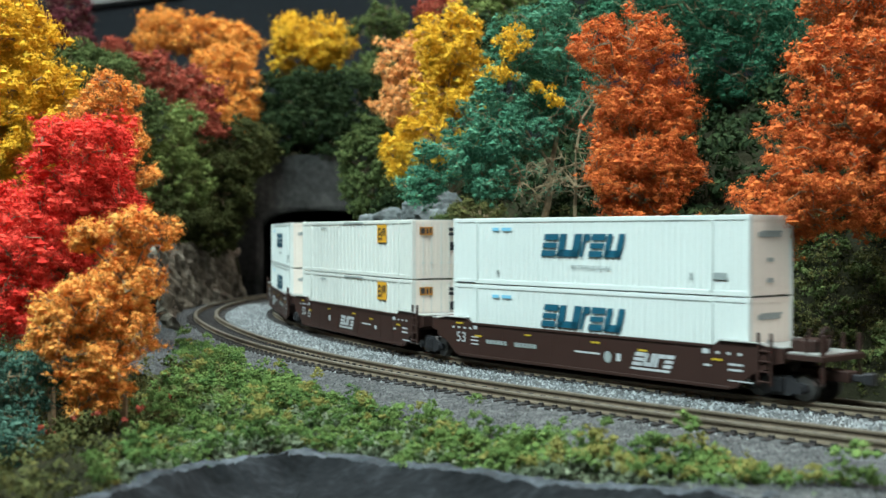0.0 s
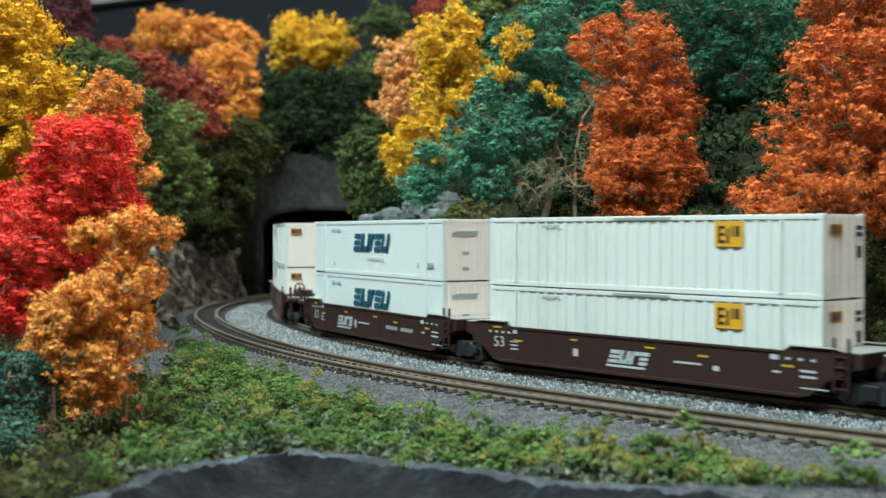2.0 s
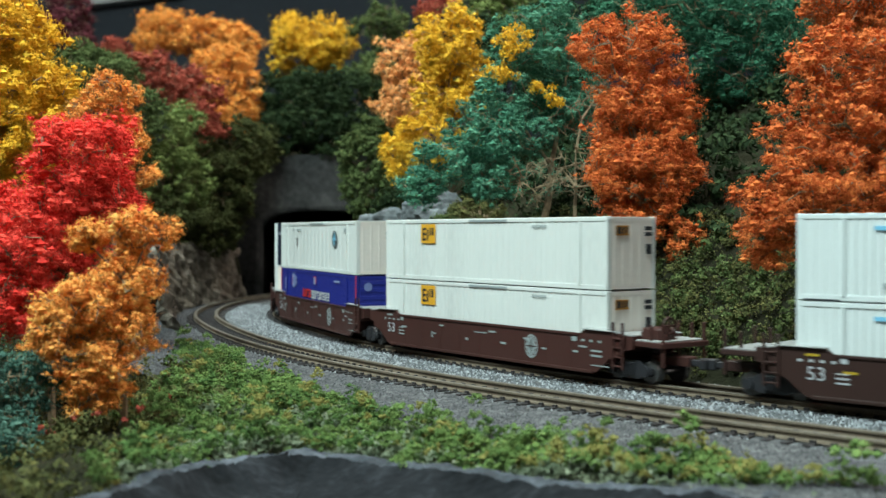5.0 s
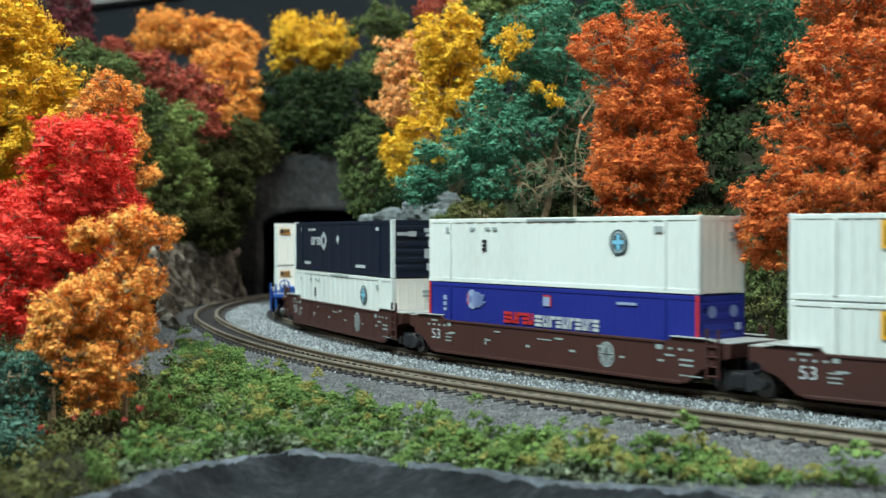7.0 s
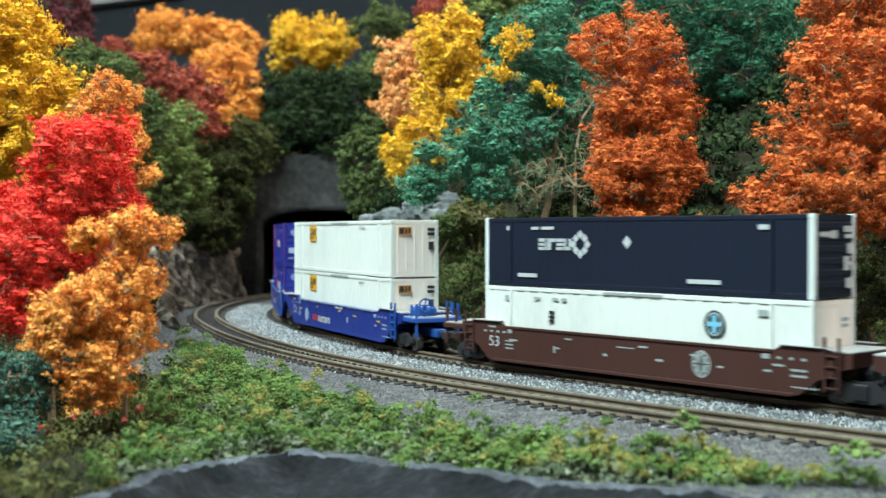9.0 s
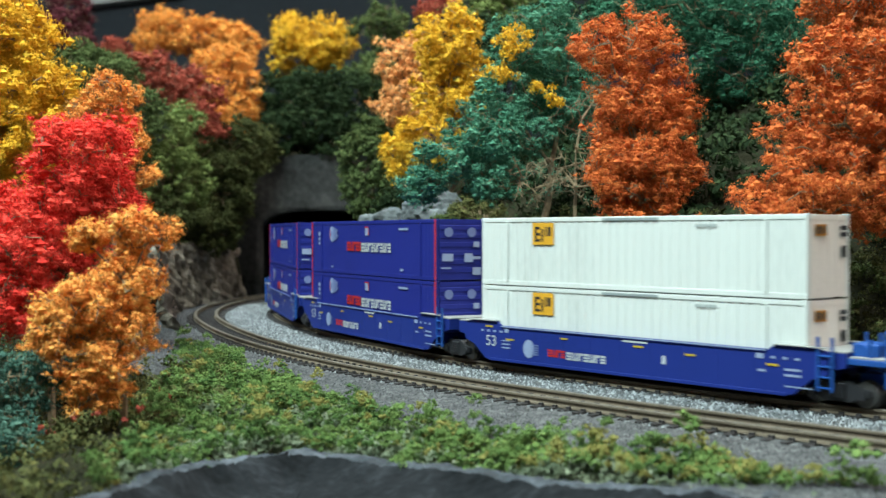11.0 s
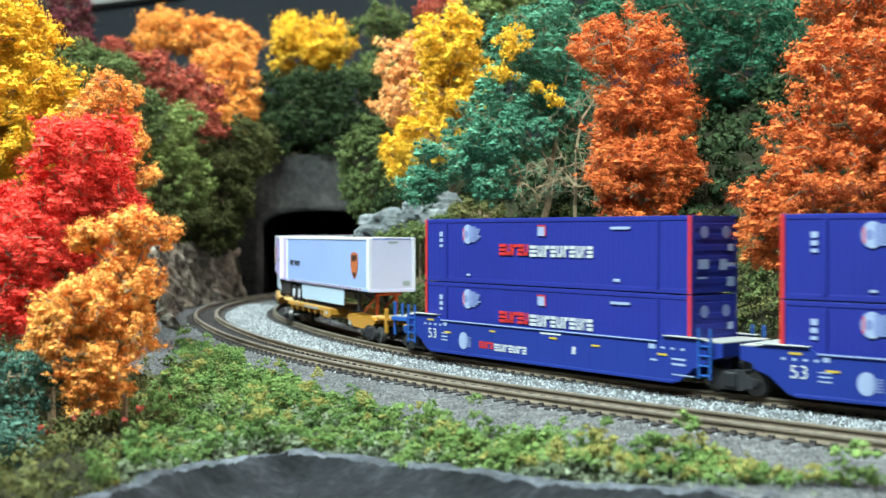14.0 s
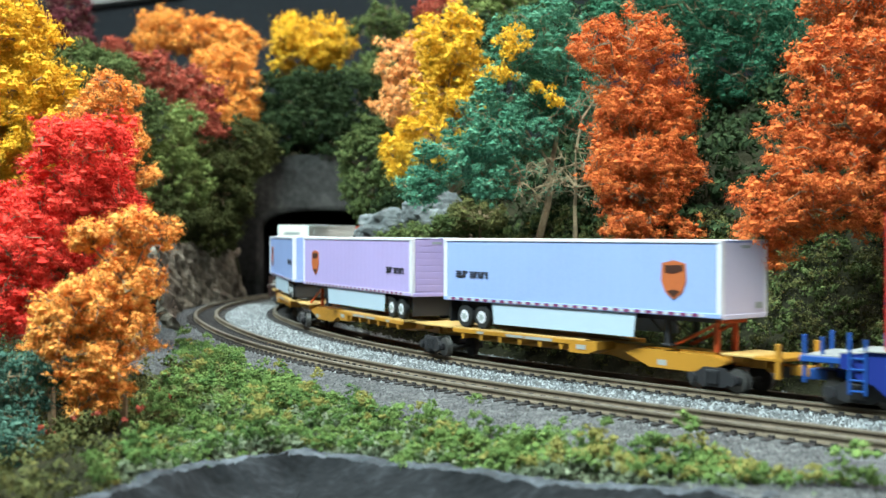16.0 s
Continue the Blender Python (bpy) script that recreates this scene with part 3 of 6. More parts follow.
def tree(name, label, lobes, mat, base=None, gap=7.0, clump=5.0, per=55, leaf=1.15, seed=1, trunks=1, thick=2.2, group="trees of the autumn wood", extra=None, bare=0.25, hollow=0.45, kids=5, drop=0.14, many=7):
    """A twig-built model tree: lobes are (x, y, z, radius x, y, z) of its crown."""
    rng = np.random.RandomState(seed)
    top = thing(name, label, "tree", group)
    main = max(lobes, key=lambda q: q[3] * q[5])
    low = min(q[2] - q[5] for q in lobes)
    if base is None:
        base = (main[0], main[1])
    bz = ground_at(*base) - 1.5
    root = np.array([base[0], base[1], min(bz, low - 4)])
    top.location = (root[0] * MM, root[1] * MM, root[2] * MM)
    sub_lobes = lumps(lobes, rng, many)
    pts = cull_inner(clump_points(sub_lobes, gap * 1.42, rng, hollow), sub_lobes, rng)
    pts = pts[pts[:, 2] > root[2] + 3]
    tufts, lean, spread = split_clumps(pts, clump * 1.3, rng, kids, drop)
    v, f = leaf_cloud(tufts - root, spread, max(7, int(per * (0.44 if leaf < 1.2 else 0.32))), leaf * (0.58 if leaf < 1.2 else 0.66), rng, lean=lean, core=0.0 if kids == 1 else 0.5)
    raw("crown", v, f, mat, top)
    segs = []
    centres = [np.array(q[:3]) for q in lobes]
    nodes = []
    for k in range(trunks):
        lean = np.array([rng.uniform(-8, 8) if trunks > 1 else 0, rng.uniform(-5, 5), 0]) * (1 if trunks > 1 else 0)
        foot = root + lean * 1.2
        head = centres[lobes.index(main)] + np.array([0, 0, main[5] * 0.55]) + lean * 2
        prev, pr = foot, thick
        for i in range(1, 7):
            q = foot + (head - foot) * i / 6 + rng.normal(0, 1.3, 3) * np.array([1, 1, 0.2])
            r = thick * (1 - 0.8 * i / 6)
            segs.append((prev - root, q - root, pr, r))
            nodes.append(q)
            prev, pr = q, r
    nodes = np.array(nodes)
    for c in centres:
        j = np.argmin(np.linalg.norm(nodes - (c - np.array([0, 0, 8])), axis=1))
        q = c + rng.normal(0, 2, 3)
        segs.append((nodes[j] - root, q - root, thick * 0.5, thick * 0.25))
        nodes = np.vstack([nodes, (nodes[j] + q) / 2, q])
    pick = rng.permutation(len(pts))[: min(len(pts), 280)]
    pick = pick[np.argsort(np.linalg.norm(pts[pick] - nodes[len(nodes) // 3], axis=1))]
    grown = [tuple(q) for q in nodes]
    for i in pick:
        q = pts[i]
        have = np.array(grown)
        away = np.linalg.norm(have - q, axis=1) + np.where(have[:, 2] > q[2] + 5, 30, 0)
        a = have[np.argmin(away)]
        midp = a + (q - a) * 0.5 + rng.normal(0, 0.12, 3) * np.linalg.norm(q - a) + np.array([0, 0, 0.08 * np.linalg.norm(q - a)])
        segs.append((a - root, midp - root, 0.5, 0.38))
        end = q + (q - midp) * rng.uniform(0, bare)
        segs.append((midp - root, end - root, 0.38, 0.15))
        grown += [tuple(midp), tuple(q)]
        for _ in range(2):
            tip = midp + (end - midp) * rng.uniform(0.5, 1.1) + rng.normal(0, clump * 0.6, 3)
            segs.append(((midp * 0.4 + end * 0.6) - root, tip - root, 0.24, 0.1))
    v, f = twig_mesh(segs)
    raw("trunk", v, f, "bark", top)
    if extra:
        sub = clump_points(extra[1], gap, rng, 0.2)
        v, f = leaf_cloud(sub - root, np.full(len(sub), clump * 0.7), per // 2, leaf, rng)
        raw("turning_leaves", v, f, extra[0], top, label=extra[2])
    return top


def shrub(label, lobes, mat, seed, gap=6.0, clump=5.0, per=60, leaf=1.0, category="shrub"):
    """A dense low bush of foam clumps with a few stems inside."""
    rng = np.random.RandomState(seed)
    top = thing("shrub", label, category, "shrubs on the hillside")
    x, y = lobes[0][0], lobes[0][1]
    low = min(q[2] - q[5] for q in lobes)
    root = np.array([x, y, min(ground_at(x, y) - 1, low)])
    top.location = tuple(root * MM)
    pts = cull_inner(clump_points(lobes, gap * 1.05, rng, 0.6), lobes, rng, 0.7)
    tufts, lean, spread = split_clumps(pts, clump * 1.1, rng, 5, 0.04)
    v, f = leaf_cloud(tufts - root, spread * 1.1, max(7, int(per * 0.22)), leaf * 0.68, rng, lean=lean, core=0.5)
    raw("foliage", v, f, mat, top)
    segs = [(np.zeros(3), np.array(q[:3]) - root, 1.6, 0.7) for q in lobes]
    for i in rng.permutation(len(pts))[:40]:
        q = min(lobes, key=lambda q: np.linalg.norm(np.array(q[:3]) - pts[i]))
        segs.append((np.array(q[:3]) - root, pts[i] - root, 0.6, 0.25))
    v, f = twig_mesh(segs)
    raw("stem", v, f, "bark", top)
    return top


def ground_cover(name, label, mat, inside, n, seed, clump=4.5, per=45, leaf=0.95, lift=2.0, tall=3.0, kids=4, gaps=True, ball=False):
    """Low clumps of foam foliage strewn over the ground where inside() says so."""
    rng = np.random.RandomState(seed)
    x, y, keep = inside(rng, n)
    x, y = x[keep], y[keep]
    if gaps and len(x) > 12:
        hold = wavy(x, y, seed + 90, 15) + rng.normal(0, 0.5, len(x)) > -0.75
        x, y = x[hold], y[hold]
    z = ground_height(x, y) + lift + tall * np.clip(wavy(x, y, 40 + (31 if ball else seed), 26) * 0.7 + 0.35, 0, 1.35 if ball else 2) * (rng.uniform(0, 1, len(x)) ** 0.6 if ball else 1) + rng.uniform(-1, 1.5, len(x)) 
    mid = np.stack([x, y, z], -1)
    if ball:
        return tagged(foam_balls(name, mid, clump * np.clip(rng.lognormal(-0.15, 0.4, len(mid)), 0.4, 1.9), mat, leaf, per, rng), label, "ground cover", kind="stuff")
    tufts, lean, spread = split_clumps(mid, clump, rng, kids, 0.0)
    v, f = leaf_cloud(tufts, spread, max(8, int(per * 0.32)), leaf * 0.84, rng, flat=0.85, lean=lean)
    return tagged(raw(name, v, f, mat), label, "ground cover", kind="stuff")


def foam_balls(name, mid, size, mat, leaf, per, rng):
    """Torn lumps of clump foam, each a knot of small fuzzy crumbs."""
    n = len(mid)
    out = rng.normal(0, 1, (n, per, 3))
    out[..., 2] = np.abs(out[..., 2] + 0.3) - 0.3
    out /= np.linalg.norm(out, axis=2)[..., None]
    ax, ph = rng.normal(0, 2.2, (n, 3, 2)), rng.uniform(0, 6.28, (n, 1, 2))
    knob = 1 + 0.2 * np.sin(np.einsum("npc,ncj->npj", out, ax) + ph).sum(-1)
    rad = size[:, None] * knob * rng.uniform(0.55, 1.05, (n, per))
    at = (mid[:, None] + out * rad[..., None] * np.array([1, 1, 0.85])).reshape(-1, 3)
    crumb = np.repeat(size, per) * rng.uniform(0.26, 0.46, n * per)
    v, f = leaf_cloud(at, crumb, 9, leaf, rng, lean=out.reshape(-1, 3), core=0.62)
    return raw(name, v, f, mat)


def front_bank(rng, n):
    """The bank between the outer track and the black rim, narrowing to the side where the ground falls away."""
    s, o = rng.uniform(-230, 450, n), rng.uniform(APART + 34, APART + 250, n)
    x, y, h = on_line(s, o)
    rim = np.interp(x, RIMX, RIMY)
    edge = np.interp(s, [-230, -100, -40, 20, 136, 196, 240, 292, 328, 364, 400, 440], [42, 43, 36, 33, 48, 61, 64, 58, 66, 59, 51, 44]) + 1.5 * wavy(x, y, 62, 18)
    keep = (o > APART + edge) & (y > rim + 2 + 9 * smooth(-5, 40, x) + 2 * wavy(x, y, 60, 30)) & (x > -106 - (y - 380) * 0.16 + 6 * wavy(x, y, 61, 40))
    return x, y, keep


def hedge(rng, n):
    """The low bushes between the gravel and the rim, where the bank narrows."""
    s, o = rng.uniform(270, 455, n), rng.uniform(APART + 40, APART + 100, n)
    x, y, h = on_line(s, o)
    rim = np.interp(x, RIMX, RIMY)
    edge = np.interp(s, [270, 292, 328, 364, 400, 455], [60, 57, 62, 57, 50, 42])
    return x, y, (o > APART + edge + 2 * wavy(x, y, 64, 16)) & (y > rim + 8) & (y < rim + 34)


def whole_bank(rng, n):
    """All of the bank, up to the rim."""
    s, o = rng.uniform(-60, 480, n), rng.uniform(APART + 46, APART + 200, n)
    x, y, h = on_line(s, o)
    return x, y, (o > APART + np.interp(s, [-60, 136, 240, 330, 480], [46, 54, 68, 64, 50])) & (y > np.interp(x, RIMX, RIMY) + 1 + 2 * wavy(x, y, 63, 14)) & (x > -100)


def under_maple(rng, n):
    """Where small red leaves have dropped beside the front tree."""
    x, y = rng.uniform(-142, -100, n), rng.uniform(385, 470, n)
    return x, y, y > 0


def low_bank(rng, n):
    """The falling ground beside the rim, under the trees."""
    x, y = rng.uniform(-330, -95, n), rng.uniform(150, 620, n)
    o, s = line_distance(x, y)
    return x, y, (y > np.interp(x, RIMX, RIMY) + 2) & (o > APART + 60)


def strip(s0, s1, o0, o1, edge=0.0):
    def inside(rng, n):
        s, o = rng.uniform(s0, s1, n), rng.uniform(o0, o1, n)
        x, y, h = on_line(s, o)
        rim = np.interp(x, RIMX, RIMY)
        return x, y, (y > rim + 3 + edge * wavy(x, y, 60, 30)) & (y < 1300)
    return inside


# the wood, from the front of the layout to the back
tree("maple_tree", "bright scarlet model maple with dense fluffy foliage", [(-171, 560, 110, 26.9, 25.3, 23.7), (-189, 555, 79, 28.0, 26.0, 24.0), (-200, 550, 47, 19.8, 19.8, 22.5), (-223, 570, 68, 19.2, 19.2, 32.9), (-160, 560, 90, 16.2, 16.2, 16.2)], "red", base=(-187, 560), seed=2, gap=6.2, clump=5.2, per=110, leaf=0.72, hollow=0.55, bare=0.0)
tree("autumn_tree", "golden-orange model tree leaning beside the track", [(-110, 432, 75, 10.0, 10.0, 10.0), (-115, 430, 57, 13.4, 12.9, 12.4), (-128, 428, 49, 14.4, 13.4, 12.4), (-122, 430, 34, 16.5, 14.5, 12.4), (-140, 428, 39, 11.3, 9.8, 8.2), (-128, 428, 18, 12.8, 11.5, 10.3), (-131, 432, 74, 7.9, 6.2, 4.6), (-143, 430, 45, 8.3, 7.2, 6.2), (-113, 432, 43, 8.3, 8.3, 10.4)], "orange", base=(-118, 432), seed=3, gap=4.4, clump=3.2, per=70, leaf=0.64, bare=1.3, thick=1.4, hollow=0.4)
tree("autumn_tree", "small golden-orange model tree behind the scarlet maple", [(-185, 650, 151, 15.6, 14.1, 12.5), (-195, 650, 142, 11.3, 11.3, 11.3), (-175, 652, 142, 7.5, 7.5, 15.7), (-178, 650, 120, 12.5, 12.5, 15.6), (-163, 650, 106, 5.6, 5.0, 4.4)], "orange", base=(-184, 655), seed=4, gap=5, clump=3.6, per=40, leaf=0.85)
tree("autumn_tree", "tall bright yellow model tree on the bank", [(-249, 680, 190, 24.5, 22.9, 21.3), (-246, 680, 158, 32.7, 27.8, 22.9), (-250, 680, 129, 34.3, 30.3, 26.2), (-280, 690, 162, 29.9, 29.9, 49.8)], "yellow", base=(-264, 690), seed=5, gap=7, clump=6, per=70, leaf=1.1)
tree("pine_tree", "bluish-green model tree at the edge of the bank", [(-158, 440, 19, 16.9, 14.8, 12.7), (-155, 420, -1, 15.2, 14.6, 14.1), (-149, 450, 24, 7.6, 7.6, 8.7), (-167, 430, 12, 10.3, 10.3, 18.6)], "bluegreen", base=(-150, 430), seed=6, gap=4.8, clump=3.6, per=48, leaf=0.72, thick=1.3)
tree("autumn_tree", "rusty orange-red model tree above the track", [(100, 640, 178, 29.3, 24.6, 20.0), (106, 640, 153, 25.2, 21.9, 18.5), (117, 640, 141, 19.5, 18.0, 15.5), (112, 635, 119, 25.0, 20.0, 14.3), (116, 635, 105, 24.0, 20.0, 14.0), (109, 635, 96, 22.9, 17.6, 12.2), (93, 640, 110, 13.9, 13.9, 15.4), (103, 636, 81, 18.4, 15.3, 12.2), (103, 640, 133, 21.6, 18.5, 15.4), (132, 634, 72, 10, 10, 16)], "rust", base=(111, 645), seed=7, gap=6.4, clump=4.8, per=105, leaf=0.70, drop=0.25)
tree("autumn_tree", "large rusty orange model tree with bare lower twigs", [(172, 500, 146, 22.9, 21.6, 20.4), (168, 500, 122, 28.0, 24.7, 19.2), (168, 495, 100, 35.7, 26.8, 17.9), (148, 495, 86, 19.5, 17, 14.0), (185, 495, 86, 19.1, 15.5, 11.9), (197, 510, 127, 22.1, 22.1, 31.9), (137, 499, 75, 12, 11, 15)], "rust", base=(196, 505), seed=8, gap=5.8, clump=4.4, per=90, leaf=0.68, bare=0.8, drop=0.22)
tree("autumn_tree", "broad teal-green model tree with bare brown lower limbs", [(61, 720, 194, 27.7, 26.0, 24.2), (40, 715, 159, 31.0, 25.8, 20.6), (79, 730, 167, 24.6, 24.6, 31.6), (22, 705, 134, 28.8, 22.9, 17.0), (2, 700, 117, 23.6, 18.9, 14.1), (50, 710, 136, 27.3, 21.3, 15.4), (29, 700, 110, 16.8, 16.8, 20.2), (78, 720, 152, 20.8, 17.3, 13.9), (-13, 700, 103, 12.8, 12.3, 11.8)], "teal", base=(54, 712), seed=9, gap=6.8, clump=4.8, per=70, leaf=0.85, drop=0.2, trunks=1, thick=3.0, bare=0.7, hollow=0.35, extra=("yellow", [(41, 700, 190, 10.1, 10.1, 11.8), (36, 700, 170, 9.4, 7.4, 5.4), (59, 700, 162, 7.4, 5.4, 3.4), (68, 700, 154, 4.7, 4.0, 3.4)], "yellow and orange turning leaves"))
tree("bare_tree", "thin brown model tree with bare twisted limbs", [(83, 700, 142, 13.5, 13.5, 13.5), (94, 706, 158, 10.2, 10.2, 13.6), (76, 695, 113, 28.4, 23.4, 18.4), (55, 690, 103, 19.9, 18.3, 16.6), (92, 695, 106, 16.7, 16.7, 20.1)], "teal", base=(78, 696), seed=10, gap=7, clump=4.5, per=8, leaf=0.9, thick=1.9, bare=1.6, kids=1, hollow=0.1)
tree("autumn_tree", "bright yellow model tree above the rock", [(5, 900, 221, 28.1, 26.0, 23.8), (7, 895, 188, 32.3, 30.1, 28.0), (-10, 890, 145, 32.1, 26.8, 21.4), (-27, 885, 132, 17.0, 17.0, 17.0), (20, 890, 171, 17.1, 17.1, 25.7)], "yellow", base=(-2, 905), seed=11, gap=8, clump=6, per=55, leaf=1.3)
tree("autumn_tree", "tan-orange model tree beside the yellow one", [(-32, 980, 218, 18.9, 18.9, 25.9), (-37, 975, 184, 21.1, 19.9, 18.8), (-21, 980, 175, 21.2, 21.2, 28.3)], "tan", base=(-33, 985), seed=12, gap=8, clump=6, per=50, leaf=1.35)
# Crown stretched front to back so that it shades the gap below.
tree("autumn_tree", "deep green model tree on the upper slope", [(177, 800, 212, 27.6, 34, 19.7), (218, 805, 206, 33.9, 40, 24.0), (204, 800, 182, 29.4, 36, 17), (238, 815, 180, 22.2, 34, 20), (158, 800, 232, 35.9, 40, 18.0), (204, 800, 230, 31.8, 40, 15.9), (183, 805, 193, 23.8, 34, 19)], "emerald", base=(203, 835), seed=13, gap=8.5, clump=5.2, per=60, leaf=0.95, drop=0.3, bare=0.5)
# Last three lobes are an added hidden canopy to shade the slope.
tree("autumn_tree", "emerald green model tree at the top of the slope, with added shading canopy", [(140, 870, 239, 29.3, 24, 12.6), (266, 870, 227, 29.3, 30, 25.1), (302, 880, 250, 33.9, 30, 21.2), (195, 872, 238, 40, 36, 17), (240, 905, 236, 42, 40, 18), (172, 930, 242, 40, 36, 17)], "emerald", base=(261, 880), seed=14, gap=9, clump=7, per=50, leaf=1.4)
tree("autumn_tree", "rusty orange model tree high on the slope", [(220, 640, 201, 27.7, 20.0, 12.3), (238, 640, 193, 18.5, 16.9, 15.4)], "rust", base=(237, 650), seed=15, gap=7, clump=5, per=45, leaf=1.1)
tree("autumn_tree", "olive green model tree behind the yellow one", [(39, 1060, 273, 38.2, 31.9, 25.5), (69, 1060, 275, 30.6, 30.6, 30.6), (34, 1060, 245, 25.5, 25.5, 30.6)], "olive", base=(44, 1065), seed=16, gap=9, clump=7, per=50, leaf=1.5)
tree("autumn_tree", "round bright yellow model tree on the ridge", [(-186, 1440, 309, 31.2, 31.2, 31.2), (-144, 1440, 309, 33.3, 33.3, 34.6), (-165, 1440, 295, 48.5, 40.9, 33.3)], "yellow", base=(-166, 1440), seed=17, gap=11, clump=9, per=55, leaf=1.9)
tree("autumn_tree", "soft orange model tree on the ridge", [(-362, 1560, 343, 48.8, 38.7, 28.5), (-310, 1560, 336, 45.0, 33.8, 22.5), (-265, 1560, 321, 24.0, 23.3, 22.5), (-389, 1560, 328, 22.5, 21.8, 21.0)], "amber", base=(-341, 1560), seed=18, gap=12, clump=9, per=50, leaf=2.0)
tree("autumn_tree", "amber-orange model tree above the tunnel", [(-245, 1330, 262, 35.2, 32.0, 28.8), (-233, 1330, 234, 43.5, 41.0, 38.4), (-255, 1330, 249, 32.0, 32.0, 32.0), (-226, 1330, 202, 32.0, 27.2, 22.4)], "amber", base=(-242, 1345), seed=19, gap=10, clump=8, per=55, leaf=1.7)
tree("autumn_tree", "brownish-red model tree on the slope", [(-285, 1200, 232, 31.8, 28.0, 24.2), (-255, 1195, 206, 28.7, 28.7, 31.6), (-303, 1205, 245, 23.2, 20.3, 17.4), (-246, 1195, 186, 20.1, 20.1, 20.1)], "brick", base=(-288, 1210), seed=20, gap=10, clump=8, per=50, leaf=1.6)
tree("autumn_tree", "dark maroon model tree by the wall", [(-478, 1500, 351, 34.6, 34.6, 36.1), (-471, 1500, 315, 30.3, 30.3, 32.5), (-500, 1500, 322, 21.6, 21.6, 28.9)], "maroon", base=(-479, 1500), seed=21, gap=11, clump=9, per=50, leaf=1.8)
tree("autumn_tree", "small dark red model tree on the ridge", [(-411, 1480, 306, 15.7, 13.5, 11.4), (-422, 1480, 301, 10.0, 9.3, 8.5)], "brick", base=(-412, 1480), seed=22, gap=10, clump=8, per=40, leaf=1.6)
tree("autumn_tree", "mid-green model tree on the ridge", [(-69, 1380, 316, 31.9, 29.2, 26.6), (-62, 1370, 278, 27.7, 27.7, 33.0), (-61, 1360, 240, 32.7, 29.4, 26.2)], "green", base=(-66, 1380), seed=23, gap=10, clump=8, per=55, leaf=1.7)
shrub("mid-green weeping shrub on the bank", [(-308, 1080, 212, 33.8, 29.9, 26.0), (-285, 1080, 188, 23.4, 23.4, 26.0), (-319, 1100, 230, 29.1, 22.5, 15.9)], "green", 31, gap=8, clump=6.5, leaf=1.3)
shrub("pale green feathery shrub on the bank", [(-274, 1120, 131, 32.3, 32.3, 32.3), (-249, 1130, 183, 15.2, 15.2, 16.3), (-263, 1130, 161, 29.9, 29.9, 29.9), (-254, 1150, 127, 24.9, 24.9, 27.7)], "olive", 32, gap=8, clump=6.5, leaf=1.2)
shrub("green shrub above the rock wall", [(-357, 1120, 233, 26.9, 24.2, 21.6), (-350, 1150, 242, 22.1, 19.4, 16.6)], "green", 33, gap=9, clump=7, leaf=1.5)
shrub("brownish olive shrub hanging over the rock wall", [(-278, 1125, 90, 37.9, 35.2, 32.5), (-263, 1130, 90, 32.6, 29.9, 27.2), (-253, 1160, 82, 36.3, 30.7, 25.1), (-232, 1210, 115, 32.0, 32.0, 37.8), (-233, 1215, 80, 26.3, 23.4, 20.5)], "mossy", 34, gap=9, clump=8, leaf=1.5)
shrub("brownish olive shrub mass above the tunnel", [(-254, 1190, 146, 34.3, 31.5, 28.6), (-226, 1260, 162, 42.4, 39.4, 36.4), (-227, 1230, 118, 26.6, 26.6, 29.6), (-207, 1290, 167, 27.9, 26.4, 24.8)], "mossy", 35, gap=10, clump=9, leaf=1.7)
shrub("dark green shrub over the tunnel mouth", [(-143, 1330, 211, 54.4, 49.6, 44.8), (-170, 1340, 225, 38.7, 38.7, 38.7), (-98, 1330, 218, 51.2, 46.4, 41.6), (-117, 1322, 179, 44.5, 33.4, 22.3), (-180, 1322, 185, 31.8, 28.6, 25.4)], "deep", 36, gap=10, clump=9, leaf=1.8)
shrub("mid-green shrub on the ridge", [(-66, 1330, 243, 32.0, 28.8, 25.6), (-87, 1350, 259, 22.7, 19.5, 16.2)], "green", 37, gap=10, clump=8, leaf=1.7)
shrub("dense mid-green shrub beside the tunnel mouth", [(-65, 1010, 130, 24.3, 24.3, 34.0), (-58, 1020, 155, 19.6, 19.6, 24.5), (-60, 1000, 105, 21.6, 21.6, 24.1), (-45, 990, 115, 16.7, 16.7, 28.6)], "green", 38, gap=6.5, clump=5.5, per=70, leaf=1.2)
# Undergrowth from here on carries tree shade in its deep green.
shrub("deep green shrub under the yellow tree, darkened for shade", [(-30, 980, 100, 28.3, 23.6, 18.9), (-42, 1040, 167, 20.0, 20.0, 25.0)], "deep", 39, gap=9, clump=7, leaf=1.5)
shrub("deep green undergrowth below the trees, darkened for shade", [(222, 860, 101, 24.8, 20.7, 16.5), (210, 720, 83, 24.2, 20.8, 17.3)], "deep", 40, gap=9, clump=7, leaf=1.4)
shrub("deep green undergrowth between the trunks, darkened for shade", [(85, 900, 108, 36.0, 34, 30), (49, 880, 98, 29.6, 25.4, 21.2)], "deep", 41, gap=9, clump=7, leaf=1.4)
shrub("deep green undergrowth high on the slope, darkened for shade", [(-2, 1080, 222, 31.2, 31.2, 46.8), (56, 1000, 216, 38.5, 38.5, 43.3), (111, 900, 228, 30.3, 30.3, 34.6)], "deep", 42, gap=10, clump=8, leaf=1.6)
